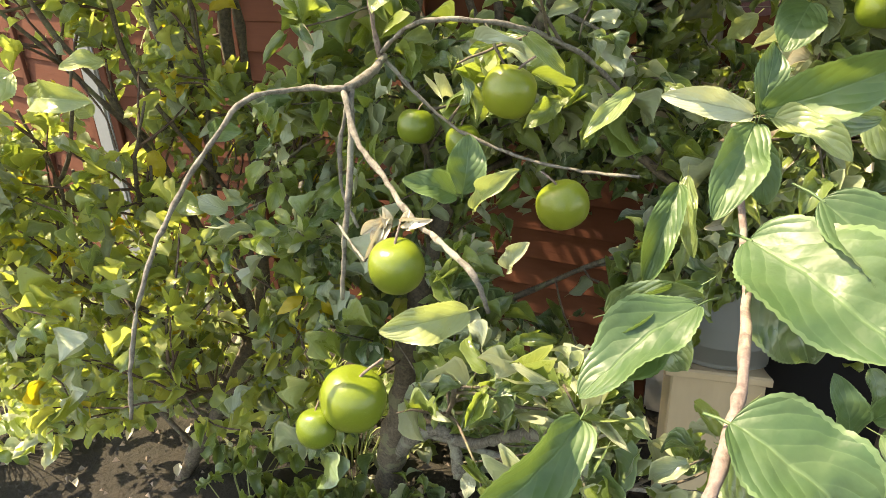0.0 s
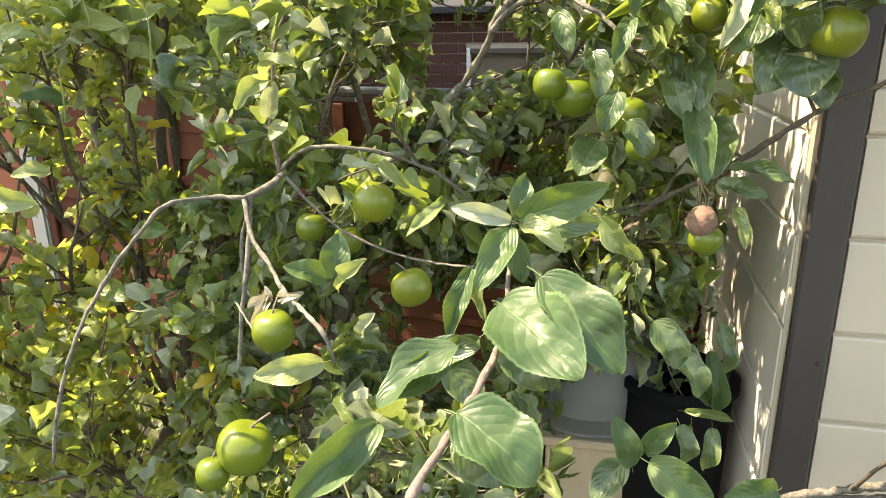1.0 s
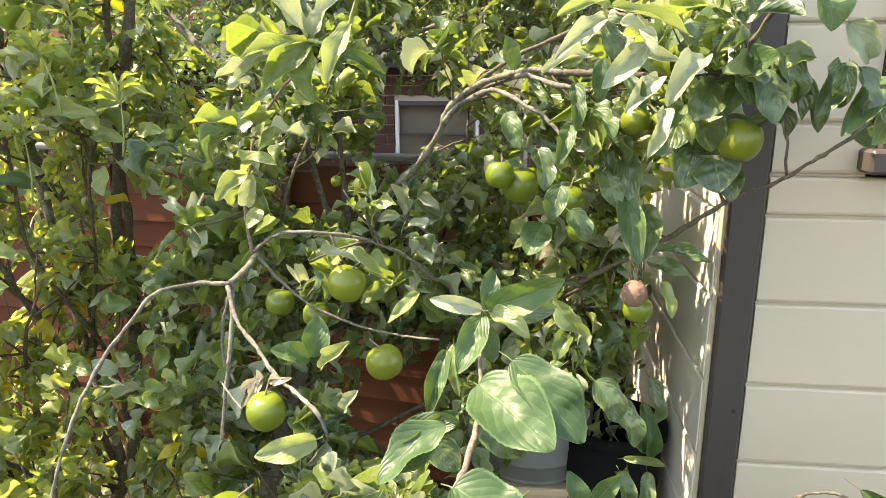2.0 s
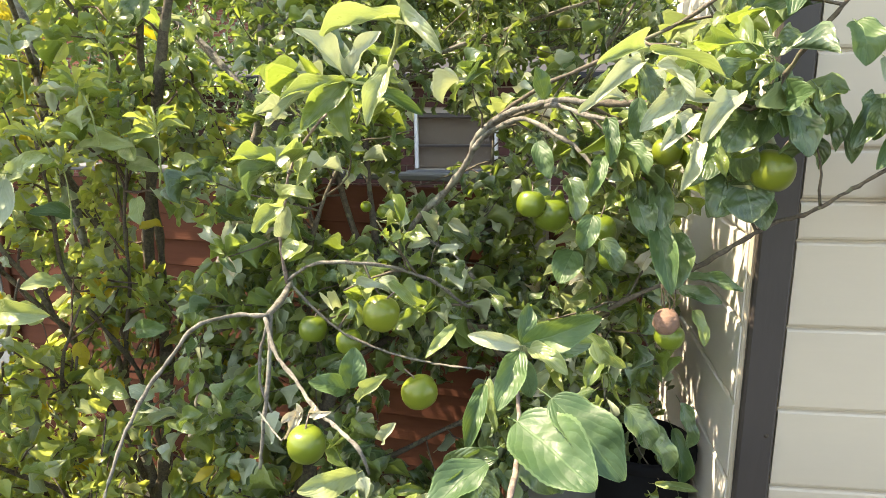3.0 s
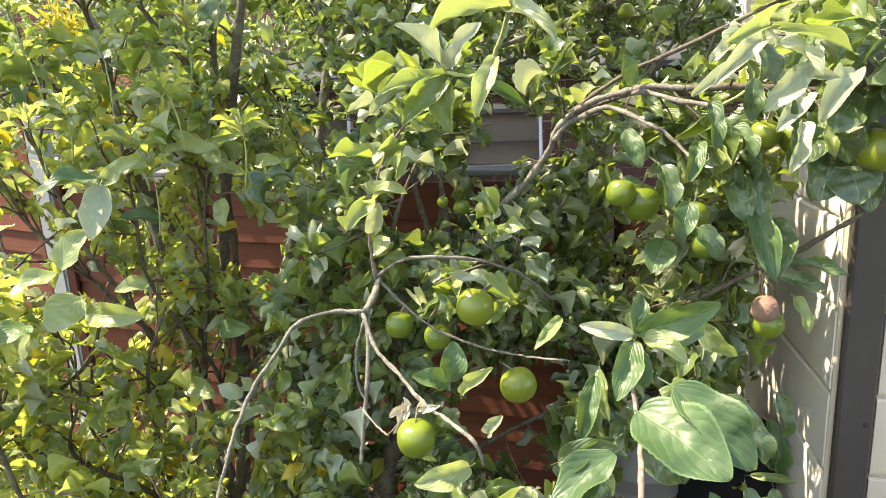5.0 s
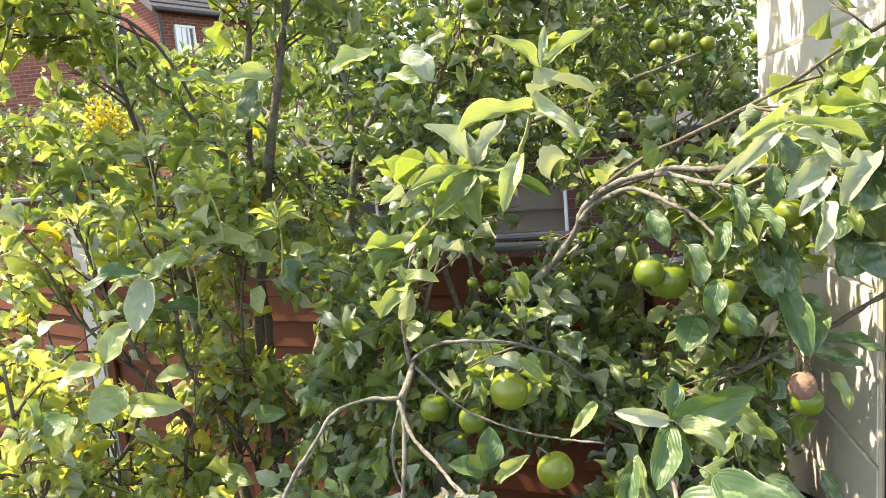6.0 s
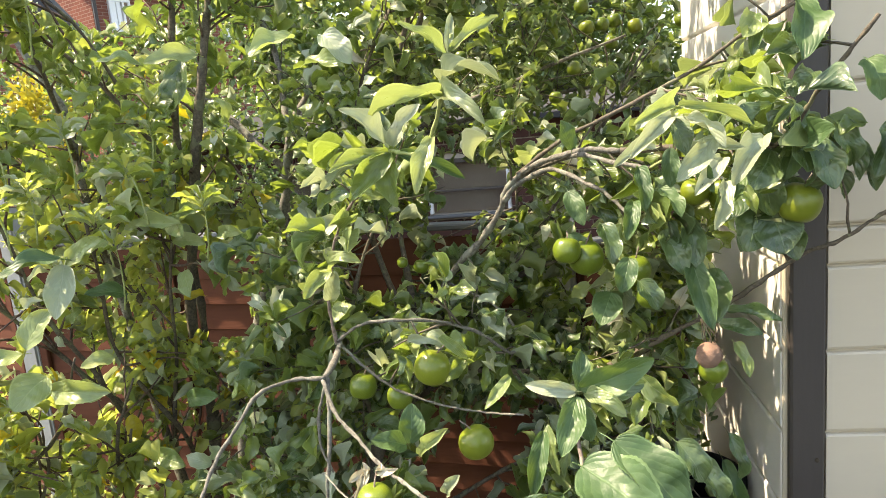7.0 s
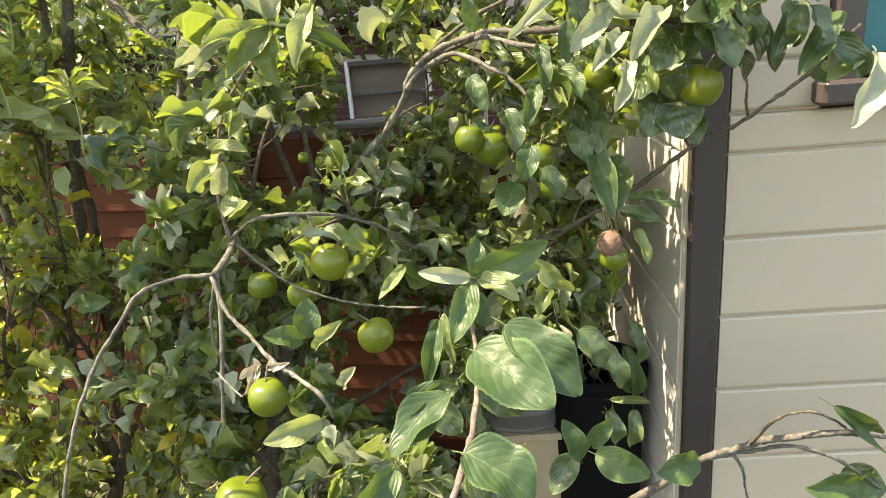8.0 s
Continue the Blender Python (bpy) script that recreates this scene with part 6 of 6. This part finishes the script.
for k, tip in enumerate(((-0.717, 1.120, 1.801), (-0.585, 1.150, 1.807), (-0.454, 1.100, 1.716), (-0.633, 1.200, 2.107), (-0.627, 1.050, 1.696), (-0.300, 1.050, 1.638),
                         (-0.773, 1.200, 1.893), (-0.626, 1.100, 1.532), (-0.501, 1.100, 1.564), (-0.424, 1.200, 1.797), (-0.671, 1.000, 1.671), (-0.515, 1.050, 1.625))):
    rosette(tip, 8 + k % 3, 0.058 + 0.004 * (k % 3), 300 + k)

# ---- the rear tree, whose crown rises over the fence ----
RB = Vector((-0.62, 2.0, 0.0))
rear_tree = tagged(empty("rear_apple_tree", RB), "old apple tree with a pale trunk rising above the fence", "tree")


def rear_stem(name, points, r0, r1, mat=BARK, label=""):
    return [q + RB for q in stem(name, [tuple(Vector(p) - RB) for p in points], r0, r1, mat, rear_tree, 8, label)]


RL = [rear_stem("trunk", [(-0.663, 1.980, -0.050), (-0.525, 1.978, 0.626), (-0.434, 1.972, 1.007), (-0.373, 1.969, 1.203), (-0.310, 1.968, 1.356), (-0.256, 1.962, 1.545), (-0.212, 1.947, 1.770)], 0.030, 0.016, BARK, "smooth pale grey trunk"),
      rear_stem("limb", [(-0.212, 1.947, 1.770), (0.046, 2.158, 1.891), (0.386, 2.376, 2.033), (0.728, 2.475, 2.120), (1.074, 2.506, 2.186), (1.438, 2.511, 2.270)], 0.012, 0.005),
      rear_stem("limb", [(-0.212, 1.947, 1.770), (-0.060, 2.249, 2.042), (0.235, 2.467, 2.304), (0.535, 2.568, 2.560), (0.733, 2.567, 2.862)], 0.012, 0.005),
      rear_stem("limb", [(-0.223, 1.958, 1.732), (-0.255, 2.142, 2.036), (-0.356, 2.241, 2.345), (-0.358, 2.328, 2.746)], 0.011, 0.005),
      rear_stem("limb", [(-0.242, 1.960, 1.632), (-0.556, 2.187, 1.933), (-0.862, 2.318, 2.082), (-1.166, 2.404, 2.129)], 0.014, 0.005),
      rear_stem("limb", [(-0.241, 1.961, 1.612), (0.052, 2.117, 1.661), (0.443, 2.278, 1.752), (0.837, 2.337, 1.820), (1.136, 2.295, 1.862)], 0.014, 0.005),
      rear_stem("limb", [(-0.194, 1.968, 1.783), (0.141, 2.259, 1.945), (0.427, 2.568, 2.008), (0.665, 2.889, 2.072)], 0.013, 0.005),
      rear_stem("limb", [(0.052, 2.117, 1.661), (0.352, 2.016, 1.793), (0.652, 1.926, 1.894), (0.905, 1.892, 1.968)], 0.01, 0.004),
      rear_stem("limb", [(0.386, 2.376, 2.033), (0.694, 2.183, 2.152), (0.957, 1.993, 2.251), (1.064, 1.894, 2.344)], 0.009, 0.004),
      rear_stem("limb", [(-0.365, 1.969, 1.219), (-0.232, 1.871, 1.308), (-0.130, 1.792, 1.368)], 0.012, 0.004),
      rear_stem("limb", [(-0.431, 1.972, 1.008), (-0.305, 1.825, 1.026), (-0.204, 1.725, 1.175), (-0.124, 1.674, 1.325)], 0.012, 0.004, BARK_DARK),
      rear_stem("limb", [(-0.478, 1.975, 0.827), (-0.318, 1.782, 0.725), (-0.163, 1.686, 0.647), (0.039, 1.639, 0.632)], 0.012, 0.004, BARK_DARK),
      # last three limbs: added above the view to shade the side wall
      rear_stem("limb", [(0.235, 2.467, 2.304), (0.375, 2.062, 2.544), (0.512, 1.810, 2.788), (0.570, 1.555, 3.031)], 0.011, 0.004), rear_stem("limb", [(0.535, 2.568, 2.560), (0.699, 2.169, 2.750), (0.759, 1.865, 2.941), (0.819, 1.562, 3.133)], 0.011, 0.004),
      rear_stem("limb", [(0.046, 2.158, 1.891), (0.156, 1.961, 2.342), (0.265, 1.755, 2.634), (0.271, 1.546, 2.928)], 0.011, 0.004)]


def keep_rear(p):
    if p.x > 0.62 + 0.30 * (p.y - 1.0) and p.y < 2.0 and p.z < 1.55:
        return False
    sky_gap = (p - Vector((1.55, 2.8, 2.33))).length < 0.22 or (p.x > 1.45 and p.z > 2.2)
    return p.y > 1.6 and not sky_gap and free_of(p) and off_cleared_lines(p) and not in_fence(p) and not in_building(p)


SLENDER = (0.28, 0.48)
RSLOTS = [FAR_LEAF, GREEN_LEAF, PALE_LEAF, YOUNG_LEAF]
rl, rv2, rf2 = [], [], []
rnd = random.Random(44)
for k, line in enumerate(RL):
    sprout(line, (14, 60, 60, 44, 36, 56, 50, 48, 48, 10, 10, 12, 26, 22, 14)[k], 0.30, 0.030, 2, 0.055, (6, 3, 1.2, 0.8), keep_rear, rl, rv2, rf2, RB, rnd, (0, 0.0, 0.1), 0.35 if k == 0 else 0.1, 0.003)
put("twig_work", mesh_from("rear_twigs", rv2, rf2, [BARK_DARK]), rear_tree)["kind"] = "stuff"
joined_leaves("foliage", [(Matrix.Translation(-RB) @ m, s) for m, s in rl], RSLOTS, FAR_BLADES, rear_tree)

# ---- hedge, golden conifer and trees beyond the fence ----


def clump(name, at, size, count, leaf, mats, weights, label, category, seed, blades=SMALL_BLADES, up=0.8):
    r = random.Random(seed)
    thing = tagged(empty(name, (at[0], at[1], 0)), label, category)
    lv = []
    for _ in range(count):
        d = Vector((r.gauss(0, 1), r.gauss(0, 1), r.gauss(0, 1))).normalized()
        rad = r.uniform(0.55, 1.0) * (1 + 0.35 * noise.noise(d * 2.5 + Vector((seed, 0, 0))))
        p = Vector((d.x * size[0] * rad, d.y * size[1] * rad, at[2] + d.z * size[2] * rad))
        if p.z < 0.05:
            continue
        lv.append((leaf_pose(p, d + Vector((r.gauss(0, 0.6), r.gauss(0, 0.6), r.gauss(0, 0.6))), Vector((r.gauss(0, 0.6), r.gauss(0, 0.6), up)) + d * 0.5, leaf * r.uniform(0.6, 1.2), leaf * r.uniform(0.35, 0.6)), r.choices(range(len(mats)), weights)[0]))
    joined_leaves("crown", lv, mats, blades, thing)
    for k in range(5):
        a = 1.257 * k + r.uniform(-0.4, 0.4)
        v, f = tube(smooth_line([(0, 0, -0.02), (0.08 * math.cos(a), 0.08 * math.sin(a), at[2] * 0.5), (size[0] * 0.6 * math.cos(a), size[1] * 0.6 * math.sin(a), at[2] + size[2] * r.uniform(0.0, 0.5))], 5), 0.025, 0.006, 5, 0.1, k)
        put("trunk" if k == 0 else "branch", mesh_from("branch", v, f, [BARK_DARK]), thing)
    return thing


GOLD = leaf_material("conifer_gold", [(0.0, (0.38, 0.32, 0.02)), (1.0, (0.55, 0.44, 0.03))], (0.6, 0.5, 0.03), 0.6, 0.3)
HEDGE = leaf_material("hedge_green", [(0.0, (0.06, 0.115, 0.03)), (1.0, (0.14, 0.20, 0.05))], (0.3, 0.42, 0.06), 0.45, 0.25)
clump("golden_conifer", (-1.94, 4.1, 1.81), (0.19, 0.19, 0.42), 1300, 0.05, [GOLD], (1,), "golden-yellow conifer behind the fence", "shrub", 61)
clump("hedge_shrub", (-2.9, 4.4, 1.55), (0.8, 0.4, 0.78), 3400, 0.06, [HEDGE, FAR_LEAF], (3, 2), "leafy green shrub behind the fence", "shrub", 62)
clump("hedge_shrub", (-2.2, 4.9, 1.75), (0.7, 0.4, 0.8), 3000, 0.06, [HEDGE, FAR_LEAF], (2, 3), "tall leafy green shrub behind the golden conifer", "shrub", 67)
clump("hedge_shrub", (-1.1, 4.4, 1.45), (0.6, 0.4, 0.7), 2400, 0.06, [HEDGE, FAR_LEAF], (2, 3), "leafy green shrub behind the fence", "shrub", 63)
clump("garden_tree", (1.0, 7.5, 2.6), (2.35, 1.0, 1.5), 6500, 0.14, [FAR_LEAF, HEDGE], (4, 1), "broad green garden tree behind the brick wing", "tree", 64)
clump("garden_tree", (2.3, 7.0, 2.1), (1.3, 0.8, 1.1), 3200, 0.13, [FAR_LEAF, HEDGE], (4, 1), "dense green garden tree behind the brick wing", "tree", 66)
clump("garden_tree", (-1.6, 9.0, 2.3), (1.2, 1.0, 1.4), 2400, 0.13, [FAR_LEAF, HEDGE], (4, 1), "green garden tree beside the brick house", "tree", 65)

# ---- plants low on the soil ----


def low_plant(at, size, count, leaf, seed):
    r = random.Random(seed)
    t = tagged(empty("ground_plant", at), "low broad-leaved green plant growing from the soil", "plant", "plants on the soil")
    lv, v_all, f_all = [], [], []
    for k in range(count):
        a = r.uniform(0, 6.3)
        rr, h = size * math.sqrt(r.random()), r.uniform(0.05, 1.0) * size * 1.1
        tip = Vector((rr * math.cos(a), rr * math.sin(a), h))
        tl = smooth_line([(0.2 * tip.x, 0.2 * tip.y, 0.0), (0.6 * tip.x, 0.6 * tip.y, 0.8 * h), tuple(tip)], 3)
        add_twig(tl, 0.0022, 0.0014, v_all, f_all, Vector((0, 0, 0)), k)
        for q in range(3):
            w = Vector((math.cos(a + 1.1 * (q - 1)), math.sin(a + 1.1 * (q - 1)), r.uniform(-0.35, 0.25)))
            lv.append((leaf_pose(tip, w, (r.gauss(0, 0.3), r.gauss(-0.1, 0.3), 1), leaf * r.uniform(0.7, 1.2), leaf * r.uniform(0.6, 0.8)), r.choices((0, 1, 2), (5, 3, 1))[0]))
    put("stalk_tuft", mesh_from("stalk_tuft", v_all, f_all, [STALK_GREEN]), t)["kind"] = "stuff"
    joined_leaves("foliage", lv, [GREEN_LEAF, HEDGE, PALE_LEAF], BLADES, t)


for k, (x, y, s) in enumerate(((-1.25, 1.95, 0.34), (-1.62, 2.05, 0.36), (-0.95, 1.9, 0.34), (-1.45, 1.6, 0.22), (-0.55, 1.75, 0.30), (-0.35, 1.55, 0.26), (0.0, 1.7, 0.28), (0.28, 1.62, 0.22), (-1.95, 2.2, 0.36), (-0.15, 1.05, 0.2), (0.35, 1.0, 0.22), (-0.5, 1.15, 0.22))):
    low_plant((x, y, 0.01), s, 46, 0.06, 80 + k)

# fallen leaves on the soil
rnd = random.Random(91)
lv = [(leaf_pose((rnd.uniform(-2.3, 1.0), rnd.uniform(0.5, 2.0), 0.035), (rnd.gauss(0, 1), rnd.gauss(0, 1), rnd.gauss(0, 0.1)), (rnd.gauss(0, 0.3), rnd.gauss(0, 0.3), 1), 0.05, 0.03), 0) for _ in range(160)]
ob = joined_leaves("fallen_leaves", lv, [DRY_LEAF], SMALL_BLADES, None)
tagged(ob, "dry curled leaves fallen on the soil", "leaves")

# ---- bricks of the wing ----
for x, z in near_bricks:
    part("brick", brick, wing, (x, -0.001, z))
